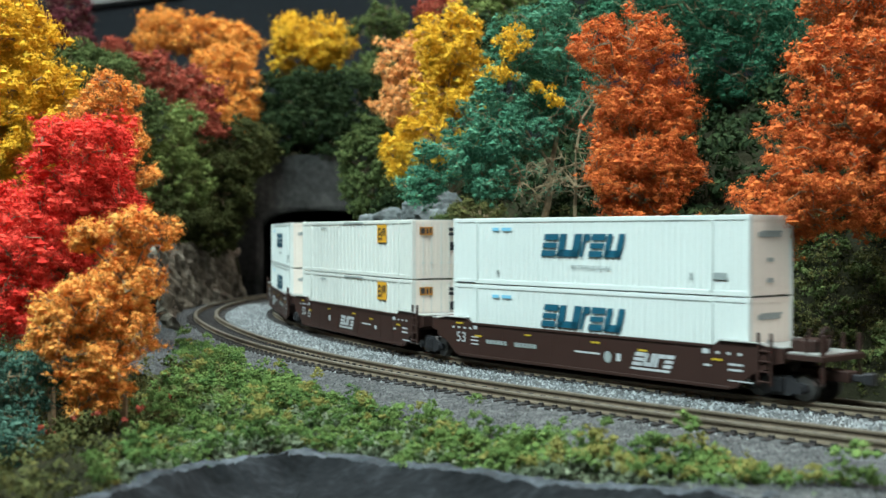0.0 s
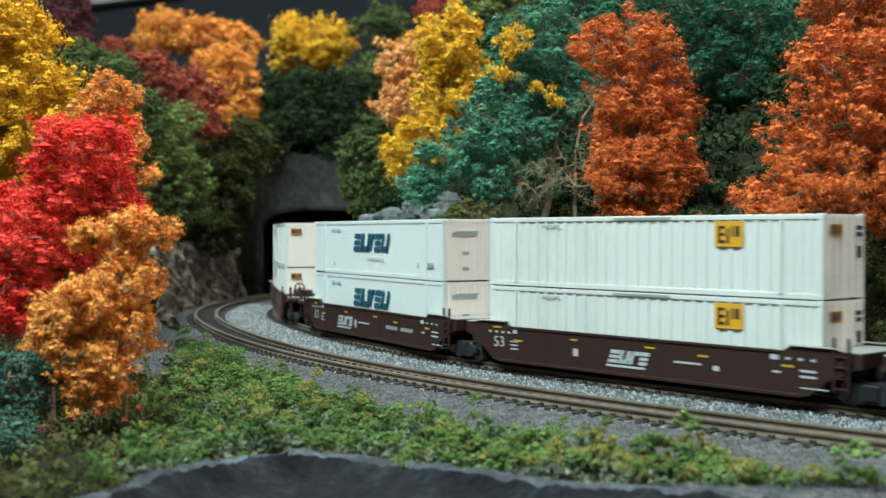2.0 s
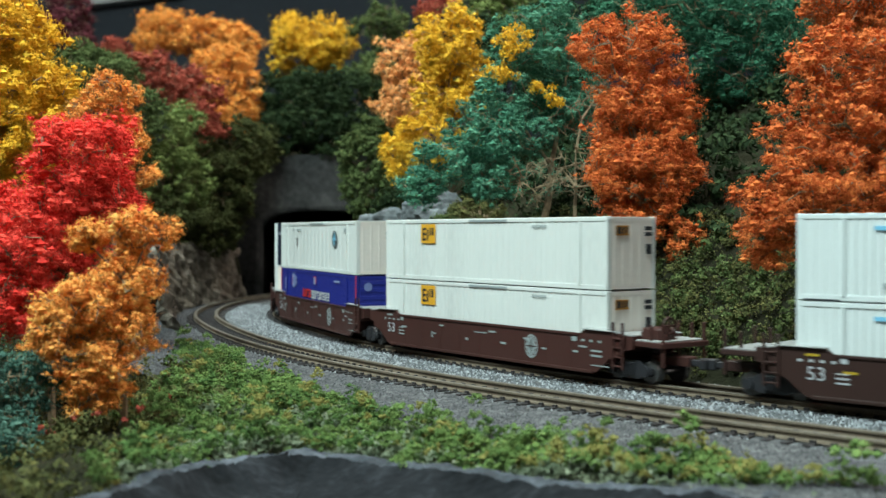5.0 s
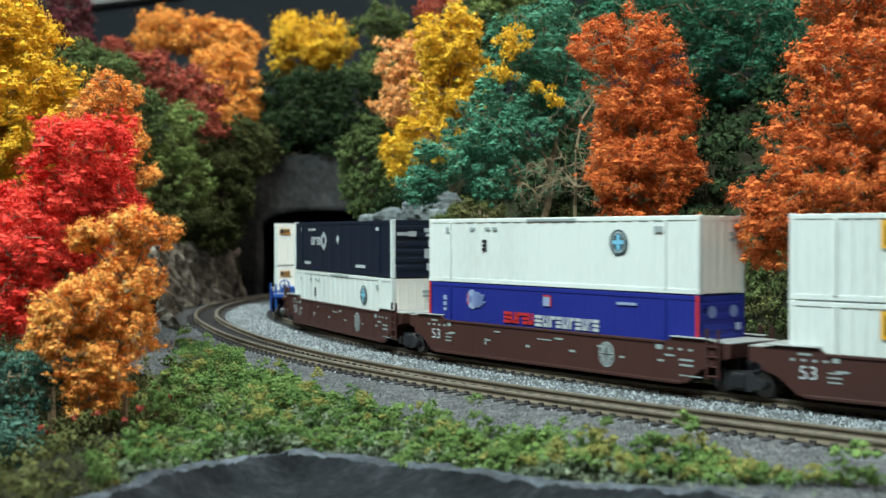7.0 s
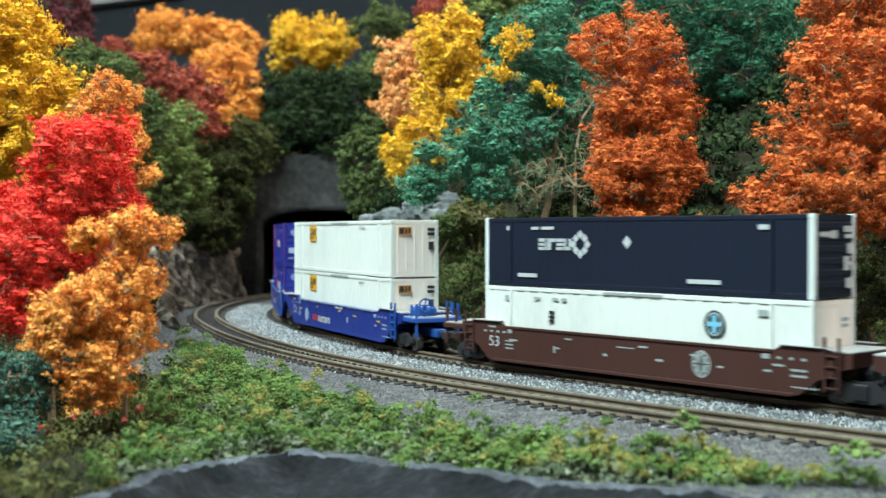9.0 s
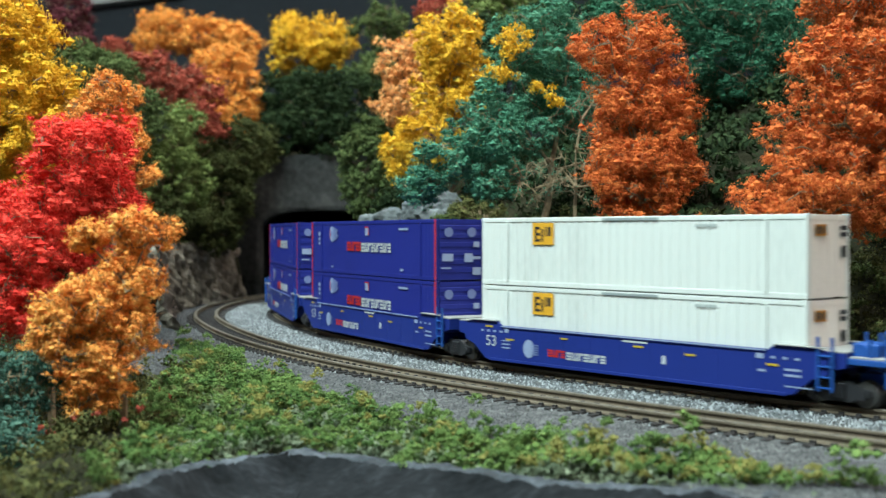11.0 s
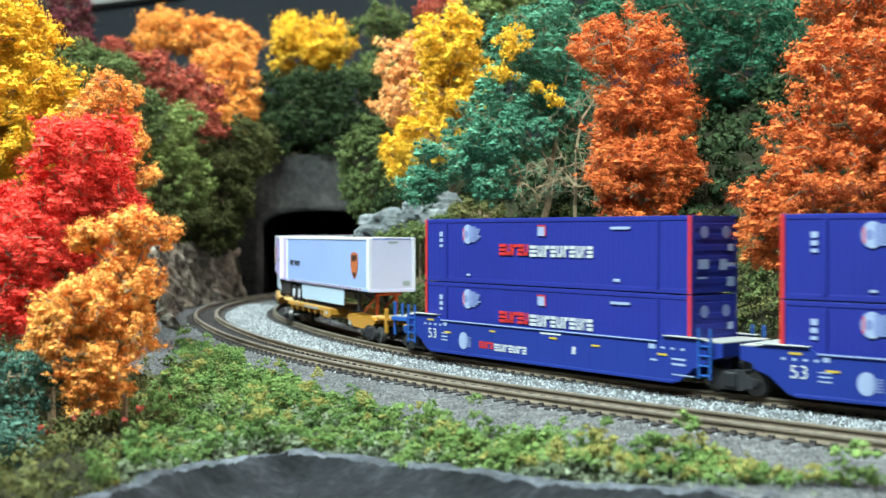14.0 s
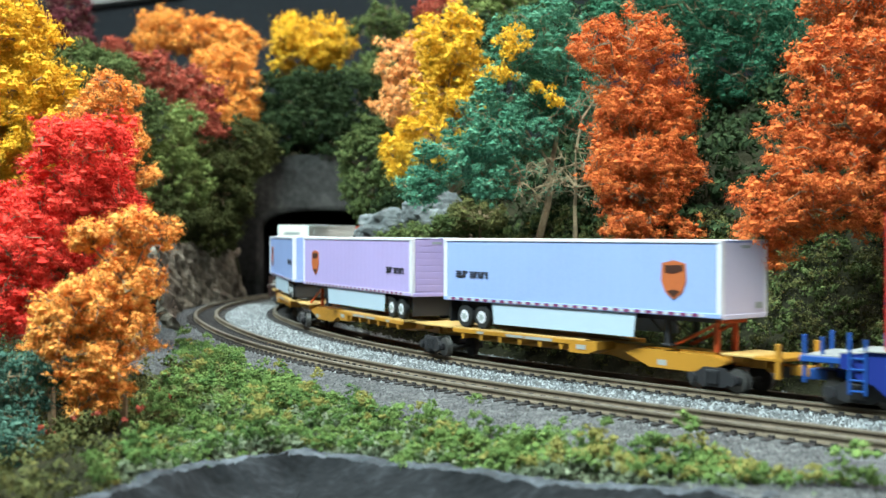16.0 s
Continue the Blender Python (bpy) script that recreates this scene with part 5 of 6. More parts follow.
def well_car(label, paint_name, first, last, emblem, logo_x=44.0):
    """One well of an articulated stack car; first and last say which ends carry a coupler."""
    rail_paint = "railblue" if paint_name == "carblue" else paint_name
    c = thing("well_car", label, "railway wagon", "double-stack well cars")
    e = 103.0
    for out in (-1, 1):
        bm = bmesh.new()
        prism(bm, [(-e, 12), (-e, 20.6), (-e + 6, 21.8), (-80, 21.8), (-76.5, 19.6), (76.5, 19.6), (80, 21.8), (e - 6, 21.8), (e, 20.6), (e, 12), (e - 7, 9.5), (88, 3.2), (84, 2.4), (-84, 2.4), (-88, 3.2), (-e + 7, 9.5)], out * 15.6, out * 17.0)
        side = part("side_sill", bm, paint_name, c)
        bm = bmesh.new()
        box(bm, -76, 76, out * 17.0 - 0.55, out * 17.0 + 0.55, 18.7, 19.9, 0.15)
        box(bm, -85, 85, out * 17.0 - 0.5, out * 17.0 + 0.5, 2.2, 3.6, 0.15)
        for i in range(9):
            x = -70 + i * 17.5
            box(bm, x - 0.3, x + 0.3, out * 17.0 - 0.1, out * 17.0 + 0.1, 3.4, 18.8)
        part("sill_ribs", bm, paint_name, side)
        for a, b in ((-e + 1, -79.5), (79.5, e - 1)):
            bm = bmesh.new()
            box(bm, a, b, out * 16.4 - 1.7, out * 16.4 + 1.7, 21.8, 22.2, 0.1)
            part("walkway", bm, "walk", c, "pale grey worn walkway")
    if paint_name == "carblue":
        bars("edge_stripe", [(-76, 76, 19.2, 19.7)], -17.58, "palemark", c, "thin pale edge stripe")
    bm = bmesh.new()
    for i in range(7):
        x = -84 + i * 28
        box(bm, x - 5, x + 5, -15.8, 15.8, 4.6, 6.3, 0.2)
    for y in (-9, 9):
        box(bm, -88, 88, y - 3, y + 3, 4.6, 6.2, 0.2)
    part("well_floor", bm, paint_name, c)
    for sgn, coupled in ((1, first), (-1, last)):
        bm = bmesh.new()
        prism(bm, [(sgn * 93.5, 6.2), (sgn * 93.5, 20.4), (sgn * 109.5, 20.4), (sgn * 109.5, 15), (sgn * 97, 12)], -15.5, 15.5)
        part("end_platform", bm, paint_name, c)
        bm = bmesh.new()
        box(bm, min(sgn * 94, sgn * 109.5), max(sgn * 94, sgn * 109.5), -15.5, 15.5, 20.4, 21.0, 0.1)
        part("walkway", bm, "walk", c, "pale grey worn walkway")
        if coupled:
            bm = bmesh.new()
            box(bm, min(sgn * 109, sgn * 126), max(sgn * 109, sgn * 126), -14.5, 14.5, 16.2, 18.6, 0.3)
            for y in (-12.5, 12.5):
                box(bm, min(sgn * 124, sgn * 125.4), max(sgn * 124, sgn * 125.4), y - 0.7, y + 0.7, 8, 26.5, 0.2)
                box(bm, min(sgn * 117, sgn * 118.2), max(sgn * 117, sgn * 118.2), y - 0.6, y + 0.6, 16, 26.0, 0.2)
            box(bm, min(sgn * 108, sgn * 130), max(sgn * 108, sgn * 130), -3.2, 3.2, 8.2, 12.5, 0.3)
            part("end_sill", bm, rail_paint, c)
            bm = bmesh.new()
            box(bm, min(sgn * 110, sgn * 124), max(sgn * 110, sgn * 124), -14, 14, 18.6, 19.2, 0.1)
            part("walkway", bm, "walk", c, "pale grey worn walkway")
            bm = bmesh.new()
            box(bm, min(sgn * 130, sgn * 138), max(sgn * 130, sgn * 138), -1.3, 1.3, 8.8, 11.4, 0.3)
            box(bm, min(sgn * 135, sgn * 139), max(sgn * 135, sgn * 139), -2.4, 2.4, 7.8, 12.4, 0.5)
            part("coupler", bm, "truck", c, "dark knuckle coupler")
            if sgn > 0:
                bm = bmesh.new()
                rod(bm, (sgn * 112, -10, 20.6), (sgn * 112, 4, 20.6), 3.2, 14)
                box(bm, min(sgn * 108, sgn * 119), max(sgn * 108, sgn * 119), -9, 2, 18.6, 24.2, 0.8)
                for i in range(16):
                    a0, a1 = i * math.pi / 8, (i + 1) * math.pi / 8
                    rod(bm, (sgn * 121.8, -6 + 3.6 * math.cos(a0), 25.5 + 3.6 * math.sin(a0)), (sgn * 121.8, -6 + 3.6 * math.cos(a1), 25.5 + 3.6 * math.sin(a1)), 0.55, 6)
                    if i % 4 == 0:
                        rod(bm, (sgn * 121.8, -6, 25.5), (sgn * 121.8, -6 + 3.6 * math.cos(a0), 25.5 + 3.6 * math.sin(a0)), 0.4, 5)
                rod(bm, (sgn * 121, -6, 19), (sgn * 121, -6, 25.5), 1.1, 8)
                part("brake_gear", bm, rail_paint, c, "brake wheel and air tank")
            bogie(c, sgn * 104)
        else:
            bm = bmesh.new()
            rod(bm, (sgn * 105, 0, 12), (sgn * 111, 0, 12), 4, 12)
            part("articulation_joint", bm, "truck", c)
    if not first:
        bogie(c, 111)
    for sgn in (-1, 1):
        for out in (-1, 1):
            if sgn < 0 and not last:
                continue
            bm = bmesh.new()
            for x in (99.0, 105.0):
                box(bm, min(sgn * (x - 0.55), sgn * (x + 0.55)), max(sgn * (x - 0.55), sgn * (x + 0.55)), out * 17.3 - 0.5, out * 17.3 + 0.5, 5.5, 26.2, 0.15)
            for z in (7, 11, 15, 19):
                rod(bm, (sgn * 99, out * 17.5, z), (sgn * 105, out * 17.5, z), 0.4, 6)
            part("ladder", bm, rail_paint, c)
    f = -17.1
    mk = {"carblue": "palemark", "oxide": "greymark"}.get(paint_name, "whitemark")

    def small(rects, k=0.62):
        return [((a + b) / 2 - (b - a) * 0.45, (a + b) / 2 + (b - a) * 0.45, (c0 + d) / 2 - (d - c0) * k / 2, (c0 + d) / 2 + (d - c0) * k / 2) for a, b, c0, d in rects]

    lettering("53", 7.3, -83.5, f - 0.15, 9.6, "whitemark", c, "white number 53", 1.1)
    bars("marking", small([(-76, -70, 8.6, 9.6), (-76, -70, 10.4, 11.4), (-76, -70, 12.2, 13.0)]), f, mk, c, "small white stencils")
    bars("marking", small([(-91 + 4.5 * i, -89 + 4.5 * i, 16.0, 17.6) for i in range(4)] + [(-74, -71, 16, 19)]), f, mk, c)
    bars("marking", small([(78 + 5.5 * i, 80.2 + 5.5 * i, 16.0, 17.6) for i in range(3)] + [(71, 75, 15.4, 18.6), (84, 92, 9.6, 11), (84, 92, 11.8, 13.2), (84, 97, 5.6, 6.4), (72, 76, 10.6, 12)]), f, mk, c)
    bars("safety_mark", small([(-88, -82, 18.4, 19.8), (-73, -67, 12.6, 14.0), (-36, -31, 15.6, 16.8), (8, 14, 15.2, 16.6), (36, 42, 13.8, 15.2), (76, 82, 13.2, 14.6)]), f - 0.1, "greymark" if emblem == "round" else "yellowmark", c, "worn safety stripes" if emblem == "round" else "yellow safety stripes")
    if emblem == "long":
        bars("logo", logo_blocks(logo_x - 11, logo_x + 11, 7.8, 13.6, [1.2, 1.2, 1.1, 1.0]), f, "whitemark", c, "white block railway emblem", slant=0.35)
        bars("logo_mark", [(logo_x - 12, logo_x + 10, 6.0, 7.0)], f, "whitemark", c, slant=0.35)
        k = 1 if logo_x > 20 else -1
        spots = [(-55, 9, 11.0, 2.4), (-34.5, 8.5, 11.0, 2.4), (6, 8, 11.0, 0.8), (25, 1.3, 10.3, 3.4)]
        if logo_x > 20 or logo_x < -20:
            for a, b, z, h in spots:
                if b < 8.2:
                    bars("marking", [(k * a - b, k * a + b, z - h / 2, z + h / 2)], f, "whitemark", c, "white stencil bars")
                else:
                    bars("stencil_row", [(k * a - b + i * 2.6, k * a - b + i * 2.6 + 2.0, z - h * 0.42, z + h * 0.42) for i in range(int(b / 1.3))], f, "greymark", c, "row of small worn white bars")
            disc("marking", k * 18.5, 10.0, 2.2, 2.6, f, "greymark", c)
        else:
            bars("marking", [(24, 38, 10.6, 11.4), (-34, -31, 8.8, 12.2), (44, 47, 9, 11)], f, "whitemark", c, "white stencil bars")
    elif emblem == "round":
        d = disc("logo", 42, 11.2, 4.7, 5.7, f, "greymark", c, "worn white round emblem")
        disc("logo_ring", 42, 11.2, 4.0, 4.9, f - 0.1, paint_name, d, t=0.06)
        bars("logo_mark", [(38.3, 45.7, 10.0, 12.4), (40.6, 43.4, 6.6, 15.8), (39.2, 44.8, 7.9, 14.5)], f - 0.16, "greymark", d, "worn white cross", t=0.06)
        bars("logo_mark", [(38.3, 45.7, 11.0, 11.4), (41.8, 42.2, 6.6, 15.8)], f - 0.22, paint_name, d, t=0.06)
        bars("marking", [(-43, -42, 9.2, 12.4), (-41.5, -39, 11.2, 11.9), (-12, -9.5, 10.2, 11.4), (18, 22, 10.4, 11.4), (50, 53, 10.4, 11.2)], f, "greymark", c, "worn white stencil bars")
        bars("marking", [(-4, 6, 14.6, 15.1)], f, "greymark", c)
    else:
        d = disc("logo", -57, 9.8, 3.6, 4.4, f, "palemark", c, "pale round emblem")
        bars("logo_mark", [(-55, -50.5, 7.0 + i * 1.1, 7.6 + i * 1.1) for i in range(5)], f - 0.02, "dimmark", d)
        bars("logo", logo_blocks(-44, -33, 7.2, 10.6, [1, 1, 1, 1]), f, "redmark", c, "red block word")
        bars("logo", logo_blocks(-32, -8, 6.6, 10.2, [1.2, 1, 1, 1, 1, 1, 1]), f, "whitemark", c, "white block word")
        bars("marking", [(24, 26, 9.5, 13), (2, 16, 17.4, 18.2)], f, "whitemark", c)
    return c


def road_wheel(parent, x, y, r=6.0):
    w = tagged(new("wheel"), "black rubber tyre on a pale rim")
    w.parent = parent
    w.location = (x * MM, y * MM, r * MM)
    bm = bmesh.new()
    rod(bm, (0, -1.7, 0), (0, 1.7, 0), r, 24)
    bmesh.ops.bevel(bm, geom=[ed for ed in bm.edges if ed.calc_length() < r], offset=0.5, segments=2, affect="EDGES")
    part("tyre", bm, "tyre", w)
    bm = bmesh.new()
    s = -1 if y < 0 else 1
    rod(bm, (0, s * 1.3, 0), (0, s * 1.85, 0), r * 0.52, 20)
    part("rim", bm, "trim", w, "pale painted wheel rim")
    bm = bmesh.new()
    rod(bm, (0, s * 1.7, 0), (0, s * 2.2, 0), r * 0.26, 12)
    for i in range(5):
        a = i * 1.2566
        rod(bm, (math.cos(a) * r * 0.38, s * 1.8, math.sin(a) * r * 0.38), (math.cos(a) * r * 0.38, s * 1.95, math.sin(a) * r * 0.38), r * 0.07, 6)
    part("hub", bm, "greymark", w, "grey hub with wheel nuts")
    return w


TL, TW, TB, TT = 182.0, 30.5, 14.0, 46.0


def trailer(label, side, flip):
    """A box semi-trailer; flip puts its wheels at the leading end."""
    c = thing("semi_trailer", label, "trailer", "semi-trailers on the flat cars")
    h = TL / 2
    k = 1 if flip else -1
    bm = bmesh.new()
    box(bm, -h + 0.8, h - 0.8, -TW / 2 + 0.4, TW / 2 - 0.4, TB, TT - 0.4)
    part("box_body", bm, side, c)
    for out in (-1, 1):
        bm = bmesh.new()
        corrugated(bm, -h + 3, h - 3, out * (TW / 2 - 0.1), out, TB + 1.6, TT - 1.2, 26, 0.05)
        part("side_panel", bm, side, c)
        for nm, z0, z1 in (("top_rail", TT - 1.4, TT), ("bottom_rail", TB - 0.2, TB + 1.8)):
            bm = bmesh.new()
            box(bm, -h + 0.3, h - 0.3, out * TW / 2 - 0.35, out * TW / 2 + 0.3, z0, z1, 0.2)
            part(nm, bm, "trim" if nm == "top_rail" else side, c)
    bars("reflector_tape", [(-h + 4 + i * 6.4, -h + 7.1 + i * 6.4, TB + 0.3, TB + 1.3) for i in range(27)], -TW / 2 - 0.32, "whitemark", c, "white reflector dashes")["kind"] = "stuff"
    bars("reflector_tape", [(-h + 7.2 + i * 6.4, -h + 10.3 + i * 6.4, TB + 0.1, TB + 1.5) for i in range(26)], -TW / 2 - 0.32, "plum", c, "plum-red reflector dashes")["kind"] = "stuff"
    bm = bmesh.new()
    box(bm, -h + 0.2, h - 0.2, -TW / 2 + 0.2, TW / 2 - 0.2, TT - 0.4, TT, 0.1)
    part("roof", bm, "trim", c)
    for ex in (-1, 1):
        for out in (-1, 1):
            bm = bmesh.new()
            box(bm, ex * (h - 1.4) - 1.4, ex * (h - 1.4) + 1.4, out * (TW / 2 - 1.3) - 1.5, out * (TW / 2 - 1.3) + 1.5, TB - 0.2, TT, 0.5)
            part("corner_post", bm, "trim", c)
        bm = bmesh.new()
        box(bm, ex * (h - 0.4) - 0.3, ex * (h - 0.4) + 0.3, -TW / 2 + 2.6, TW / 2 - 2.6, TB + 0.6, TT - 1.2)
        box(bm, ex * (h - 0.4) - 0.6, ex * (h - 0.4) + 0.6, -TW / 2 + 1, TW / 2 - 1, TB - 0.6, TB + 1.4, 0.2)
        wheels_end = ex == k
        end = part("door" if wheels_end else "front_wall", bm, side if wheels_end else "lilac", c)
        if wheels_end:
            for i in range(8):
                z = TB + 2.4 + i * 3.6
                bm = bmesh.new()
                box(bm, ex * (h - 0.2) - 0.25, ex * (h - 0.2) + 0.25, -TW / 2 + 2.8, TW / 2 - 2.8, z, z + 3.2, 0.12)
                part("door_slat", bm, side, end)
        else:
            end_bars("marking", [(-2.5, 3.5, TT - 3.4, TT - 2.2), (7, 11.5, TB + 3.4, TB + 6)], h + 0.1, "greymark", end)
    lx = 66 if not flip else -66
    z0 = TB + 13
    bm = bmesh.new()
    prism(bm, [(lx - 6.4, z0 + 9), (lx - 6.8, z0 + 1.5), (lx - 4.4, z0 - 3.4), (lx, z0 - 6.2), (lx + 4.4, z0 - 3.4), (lx + 6.8, z0 + 1.5), (lx + 6.4, z0 + 9), (lx, z0 + 10.4)], -TW / 2 - 0.3, -TW / 2)
    sh = part("logo", bm, "shield", c, "orange-brown shield emblem")
    bm = bmesh.new()
    prism(bm, [(lx - 4.8, z0 + 8.2), (lx - 4.8, z0 + 5), (lx, z0 + 4.6), (lx + 5.2, z0 + 6), (lx + 5.2, z0 + 8.4)], -TW / 2 - 0.42, -TW / 2 - 0.28)
    prism(bm, [(lx - 3.6, z0 - 2.8), (lx, z0 - 5.4), (lx + 3.6, z0 - 2.8), (lx, z0 - 2.0)], -TW / 2 - 0.42, -TW / 2 - 0.28)
    part("logo_mark", bm, "shielddark", sh)
    x = -80 if not flip else 56
    bars("logo_mark", logo_blocks(x, x + 9, TB + 12, TB + 15.4, [1, 1, 1]) + logo_blocks(x + 11, x + 25, TB + 12, TB + 15.2, [1, 0.7, 0.8, 0.5, 1, 1, 0.8]), -TW / 2 - 0.2, "blackmark", c, "dark word-like bars")
    bm = bmesh.new()
    for y in (-9, 9):
        box(bm, -h + 8, h - 8, y - 0.8, y + 0.8, TB - 2.6, TB, 0.1)
    part("frame", bm, "truck", c)
    tx = k * 68.0
    bm = bmesh.new()
    box(bm, tx - 16, tx + 16, -6, 6, 5, TB - 1)
    box(bm, k * 88 - 0.4, k * 88 + 0.4, -13, 13, 2.5, TB)
    part("axle_frame", bm, "truck", c)
    for dx in (-6.8, 6.8):
        for y in (-12.4, 12.4):
            road_wheel(c, tx + dx, y)
    a, b = sorted((-k * 22 - k * 22, tx - k * 15.5))
    bm = bmesh.new()
    for y in (-14.4, 14.4):
        prism(bm, [(a, TB), (a + 1.5, 3.2), (b - 1.5, 3.2), (b, TB)], y - 0.25, y + 0.25)
    part("side_skirt", bm, "skirt", c, "bluish-white aerodynamic side skirt")
    gx = -k * 58.0
    bm = bmesh.new()
    for y in (-9, 9):
        box(bm, gx - 1.2, gx + 1.2, y - 1.2, y + 1.2, 1.0, TB, 0.2)
        box(bm, gx - 2.6, gx + 2.6, y - 2, y + 2, 0.2, 1.2, 0.2)
    for s in (-1, 1):
        rod(bm, (gx, s * 9, 2), (gx, -s * 9, TB - 1), 0.5, 6)
        rod(bm, (gx, s * 9, 3), (gx + k * 12, s * 9, TB - 1), 0.5, 6)
    part("landing_gear", bm, "truck", c)
    return c


DECK = 16.5


def spine_car(label, first, flip):
    """One yellow skeleton flat of an articulated set, with a raised hitch."""
    c = thing("spine_car", label, "railway wagon", "yellow skeleton flat cars")
    k = -1 if flip else 1
    bm = bmesh.new()
    line = [(-104, 12.6), (-104, 15.2), (104, 15.2), (104, 12.6), (88, 12.2), (76, 7.6), (30, 7.6), (20, 9.4), (-72, 9.4), (-86, 12.2)]
    prism(bm, [(k * a, b) for a, b in line][::k], -5.0, 5.0)
    part("centre_sill", bm, "spineyellow", c)
    for out in (-1, 1):
        bm = bmesh.new()
        box(bm, min(k * -82, k * 6), max(k * -82, k * 6), out * 16.0 - 0.4, out * 16.0 + 0.4, 13.9, 15.9, 0.15)
        part("side_rail", bm, "spineyellow", c)
        for i in range(6):
            x = k * (-74 + i * 14.5)
            bm = bmesh.new()
            prism(bm, [(x - 1.6, 14.6), (x + 1.6, 14.6), (x + 0.8, 11.0), (x - 0.8, 11.0)], min(out * 4.8, out * 16), max(out * 4.8, out * 16))
            part("outrigger", bm, "spineyellow", c)
        bm = bmesh.new()
        pts = [(4, 10.2), (4, 15.9), (22, 15.9), (22, 12.4), (16, 10.2)]
        prism(bm, [(k * a, b) for a, b in pts][::k], min(out * 5, out * 16.3), max(out * 5, out * 16.3))
        part("side_bracket", bm, "spineyellow", c)
        bm = bmesh.new()
        pts = [(34, 11.8), (40, 14.4), (82, 14.4), (90, 11.8), (76, 6.8), (48, 6.8)]
        prism(bm, [(k * a, b) for a, b in pts][::k], min(out * 5, out * 10), max(out * 5, out * 10))
        part("equipment_box", bm, "spineyellow", c)
    bars("marking", [(k * 12 - 3, k * 12 + 3, 12.0, 14.2), (k * 60 - 2, k * 60 + 3, 9, 11.4)], -16.4, "walk", c)
    bars("marking", [(-60 * k - 2, -60 * k + 3, 14.3, 15.5), (-34 * k - 6, -34 * k + 7, 14.3, 15.5), (-16 * k - 10, -16 * k + 9, 14.2, 15.6)], -16.45, "walk", c, "pale worn stencil plate")
    bm = bmesh.new()
    for y in (-11.5, 11.5):
        box(bm, min(k * -82, k * 14), max(k * -82, k * 14), y - 4.2, y + 4.2, 15.6, DECK, 0.1)
    part("wheel_deck", bm, "worndeck", c, "worn pale yellow running boards")
    for sgn in (-1, 1):
        bm = bmesh.new()
        box(bm, min(sgn * 88, sgn * 108), max(sgn * 88, sgn * 108), -12, 12, 15.2, 16.2, 0.2)
        part("end_platform", bm, "worndeck", c)
        bm = bmesh.new()
        box(bm, min(sgn * 90, sgn * 106), max(sgn * 90, sgn * 106), -5, 5, 10.5, 15.2, 0.3)
        for y in (-10, 10):
            box(bm, min(sgn * 94, sgn * 98), max(sgn * 94, sgn * 98), min(y, y * 0.4), max(y, y * 0.4), 12.6, 15.3, 0.2)
        part("end_casting", bm, "spineyellow", c)
    bm = bmesh.new()
    hx = 80 if not flip else -80
    for y in (-6, 6):
        rod(bm, (hx - 22, y, DECK), (hx + 1, y, DECK + 10.6), 0.75, 6)
        box(bm, hx + 0.4, hx + 2.6, y - 0.9, y + 0.9, 15.5, DECK + 12, 0.2)
    box(bm, hx - 4, hx + 6, -8, 8, DECK + 11.2, DECK + 12.8, 0.3)
    part("hitch", bm, "hitch", c, "orange-red folding trailer hitch")
    if first:
        bogie(c, 84)
        bm = bmesh.new()
        box(bm, 104, 124, -3, 3, 9, 13, 0.3)
        box(bm, 106, 119, -14, 14, 15.0, 16.4, 0.2)
        for y in (-13, 13):
            box(bm, 116, 118, y - 1, y + 1, 8, 22, 0.2)
        part("end_sill", bm, "spineyellow", c)
        bm = bmesh.new()
        box(bm, 124, 134, -1.4, 1.4, 8.8, 11.6, 0.3)
        box(bm, 131, 135, -2.5, 2.5, 7.8, 12.4, 0.5)
        part("coupler", bm, "truck", c, "dark knuckle coupler")
    else:
        bogie(c, 110)
    return c


# ---- the consist ----
PITCH, GAP = 225.0, 277.0
UNITS = []


def add_unit(place, *loads):
    for ob, z in loads:
        UNITS.append((ob, place, z))


SW_TOP = "white corrugated container with teal slanted block logo"
GOLD_PANEL_L = "weathered white corrugated container with golden logo panel"
CROSS_DISC_L = "white corrugated container with a round blue-grey emblem"
PAC_L = "royal blue container with red posts and red-white wording"
LIM_L = "black-navy smooth container with white posts and diamond logo"
BROWN = "dark brown articulated well car carrying two stacked containers"
OXIDE = "oxide red-brown articulated well car carrying two stacked containers"
BLUEC = "royal blue articulated well car carrying two stacked containers"
WELL, STACK = 6.4, 6.4 + HC + 0.25

teal_word = container(SW_TOP, "teal_word", ribs=44, depth=0.32)
emp = container(GOLD_PANEL_L, "gold_panel", ribs=24, depth=0.5)
emp_left = container(GOLD_PANEL_L, "gold_panel_left", ribs=30, depth=0.3)
cross_disc = container(CROSS_DISC_L, "cross_disc", ribs=16, depth=0.3)
diamonds = container(LIM_L, "diamonds", ribs=8, depth=0.1)
streaked = container(PAC_L, "streaked", ribs=48, depth=0.14)
plainbox = container("off-white plain corrugated container seen inside the tunnel", "teal_word", ribs=30, depth=0.4)
redbox = container("red-orange corrugated container seen inside the tunnel", "red", ribs=30, depth=0.4)
FRESH = {}


def another(ob):
    """The thing itself the first time, copies after that."""
    if ob.name in FRESH:
        return copy_thing(ob, Matrix.Identity(4))
    FRESH[ob.name] = True
    return ob


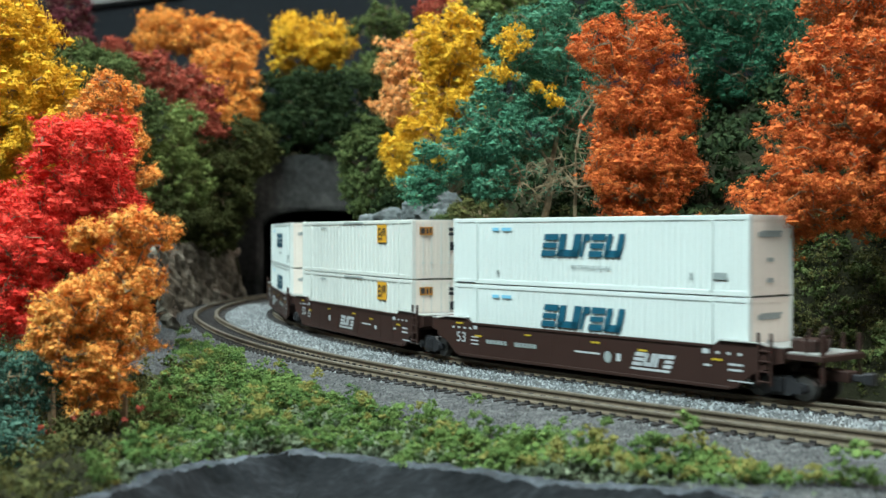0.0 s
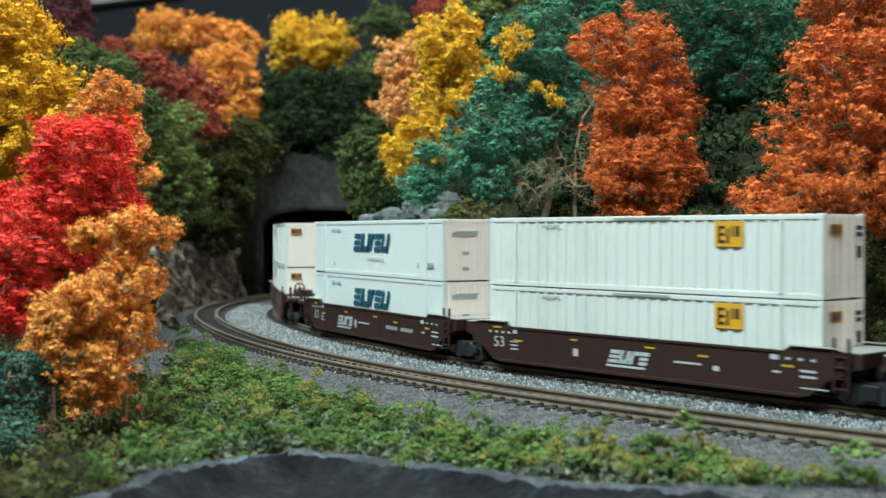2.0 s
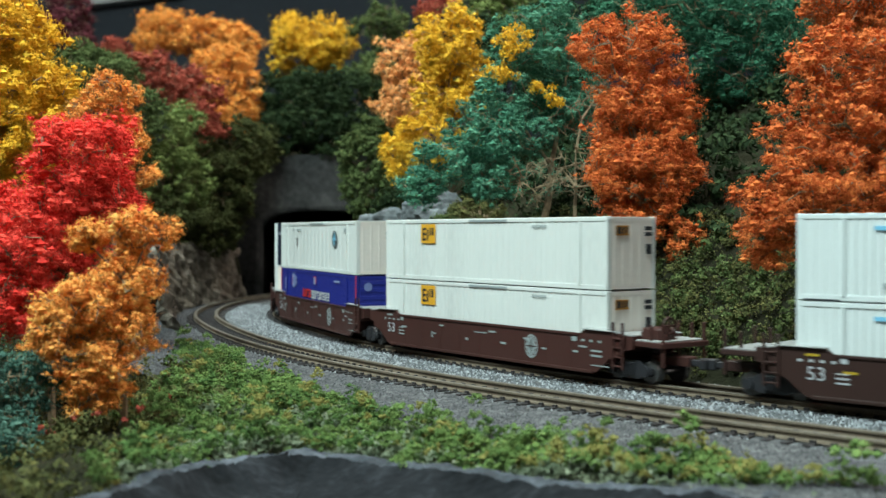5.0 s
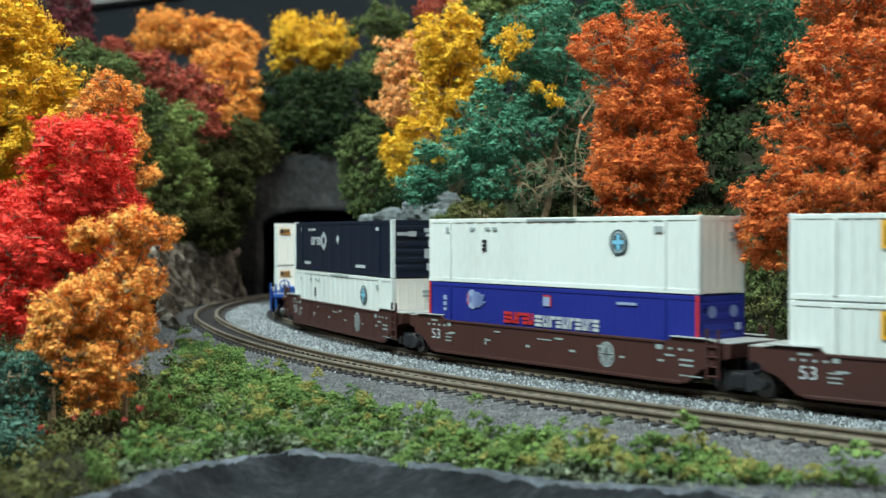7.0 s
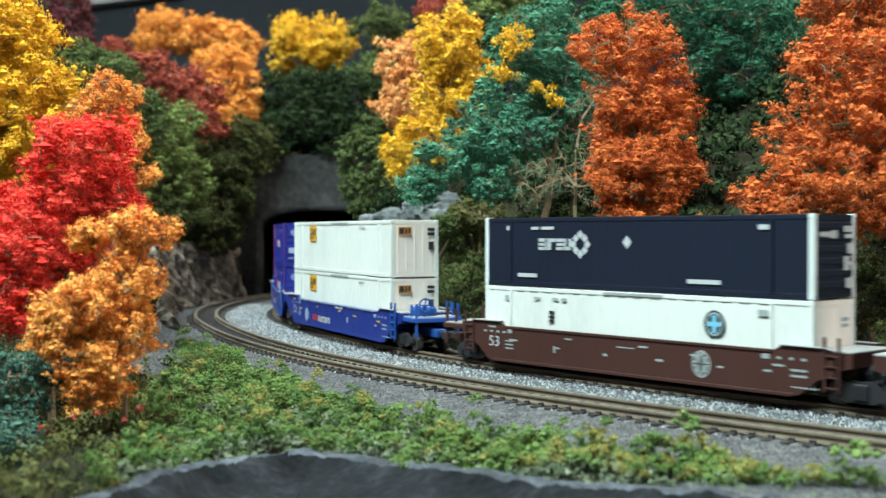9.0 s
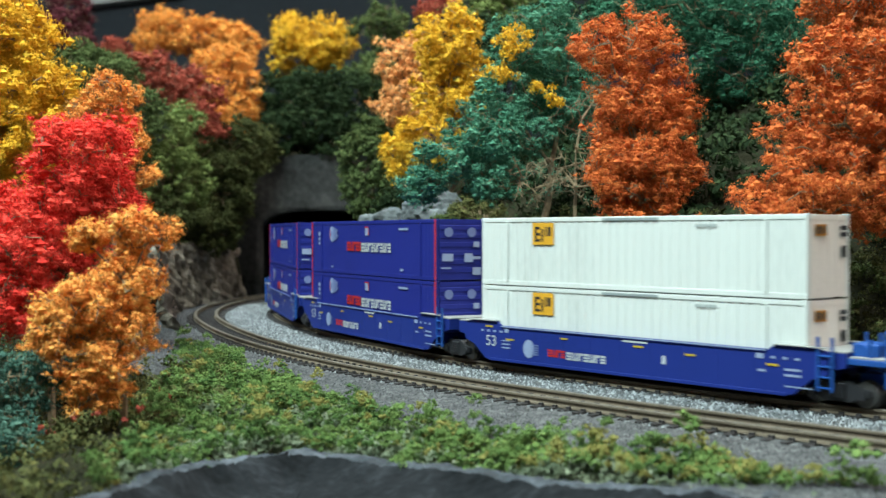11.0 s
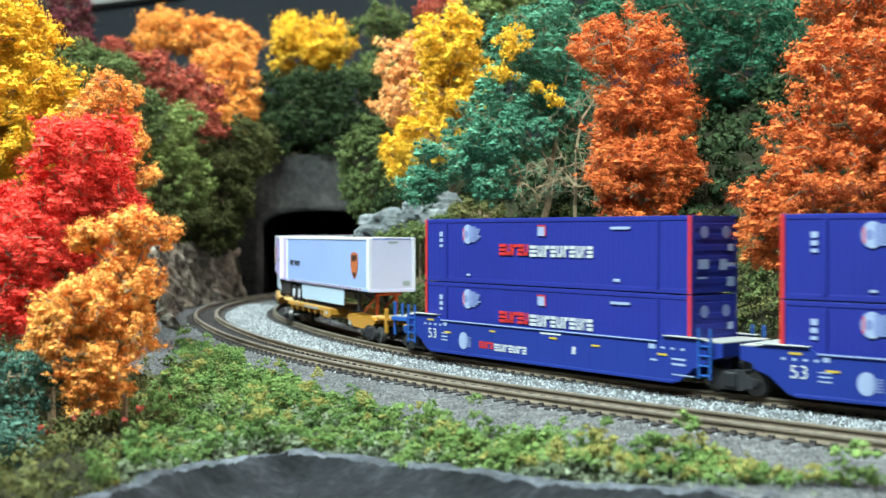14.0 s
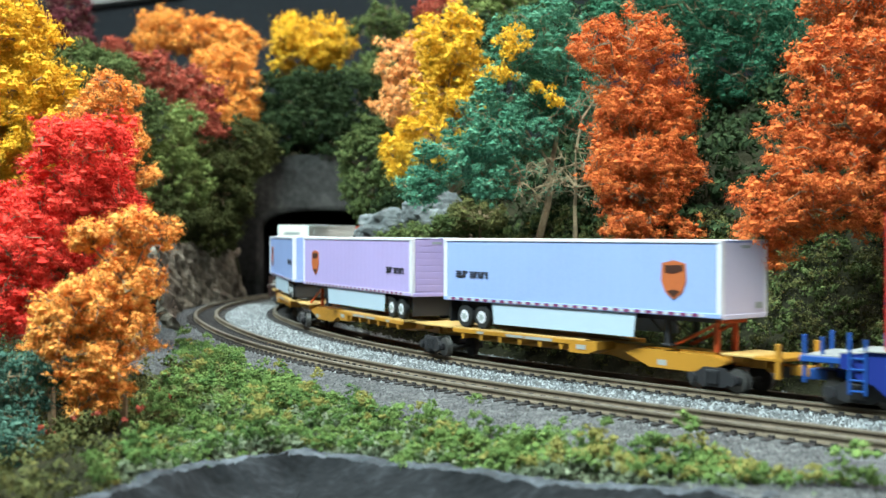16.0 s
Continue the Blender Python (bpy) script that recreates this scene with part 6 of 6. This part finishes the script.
cars = {}
for key, paint_name, emblem, lab in (("brown", "carbrown", "long", BROWN), ("oxide", "oxide", "round", OXIDE), ("blue", "carblue", "streaked", BLUEC)):
    cars[key] = (well_car(lab, paint_name, True, False, emblem, 44.0), well_car(lab, paint_name, False, False, emblem, -2.0), well_car(lab, paint_name, False, True, emblem, -36.0))

loads = [("brown", teal_word, teal_word), ("brown", emp, emp), ("brown", teal_word, teal_word), ("oxide", emp_left, emp_left), ("oxide", streaked, cross_disc), ("oxide", cross_disc, diamonds), ("blue", emp_left, emp_left), ("blue", streaked, streaked), ("blue", streaked, streaked)]
place = 0.0
for i, (key, lower, upper) in enumerate(loads):
    add_unit(place, (cars[key][i % 3], 0.0), (another(lower), WELL), (another(upper), STACK))
    place -= GAP if i % 3 == 2 else PITCH
place = -2154.5
SPINE_PITCH = 213.0
for i, (side, flip, lab) in enumerate((("skyside", False, "pale blue box trailer with a brown shield emblem"), ("lavender", True, "pale lavender box trailer with a brown shield emblem"), ("skyside", True, "pale blue box trailer with a brown shield emblem"))):
    add_unit(place, (spine_car("yellow skeleton flat car carrying one semi-trailer", i == 0, flip), 0.0), (trailer(lab, side, flip), DECK))
    place -= SPINE_PITCH
place -= 34
tail = copy_thing(cars["brown"][0], Matrix.Identity(4))
add_unit(place, (tail, 0.0), (another(plainbox), WELL), (copy_thing(plainbox, Matrix.Identity(4)), STACK))
place -= PITCH
tail = copy_thing(cars["brown"][1], Matrix.Identity(4))
add_unit(place, (tail, 0.0), (another(redbox), WELL), (copy_thing(redbox, Matrix.Identity(4)), STACK))

# where the first unit's middle stands along the line, by the second
RUN_T = [0.0, 1.0, 3.5, 7.0, 8.7, 11.5, 12.5, 14.5, 16.0]
RUN_S = [216.0, 343.6, 665.6, 1144.2, 1379.5, 1764.0, 1895.0, 2158.5, 2360.0]


def run(t):
    """Place of the first unit, smoothed over the speed changes."""
    return float(np.mean([np.interp(t + d, RUN_T, RUN_S, left=216.0 + 127.6 * (t + d), right=2360.0 + 133.3 * (t + d - 16)) for d in (-0.8, -0.4, 0, 0.4, 0.8)]))


def unit_pose(s, z):
    x0, y0, h0 = on_line(s - 108)
    x1, y1, h1 = on_line(s + 108)
    return pose((x0 + x1) / 2 * MM, (y0 + y1) / 2 * MM, (RAILHEAD + z) * MM, 0, 0, math.degrees(math.atan2(y1 - y0, x1 - x0)))


make_ballast_bed()
make_stones()
make_track(0.0, "curved model track with brown rails on black ties, under the train")
make_track(APART, "empty curved model track with brown rails on black ties")


def motions():
    times = [i * 0.25 for i in range(65)]
    for ob, at, z in UNITS:
        walk(ob, [(t, unit_pose(run(t) + at, z)) for t in times])


motions()
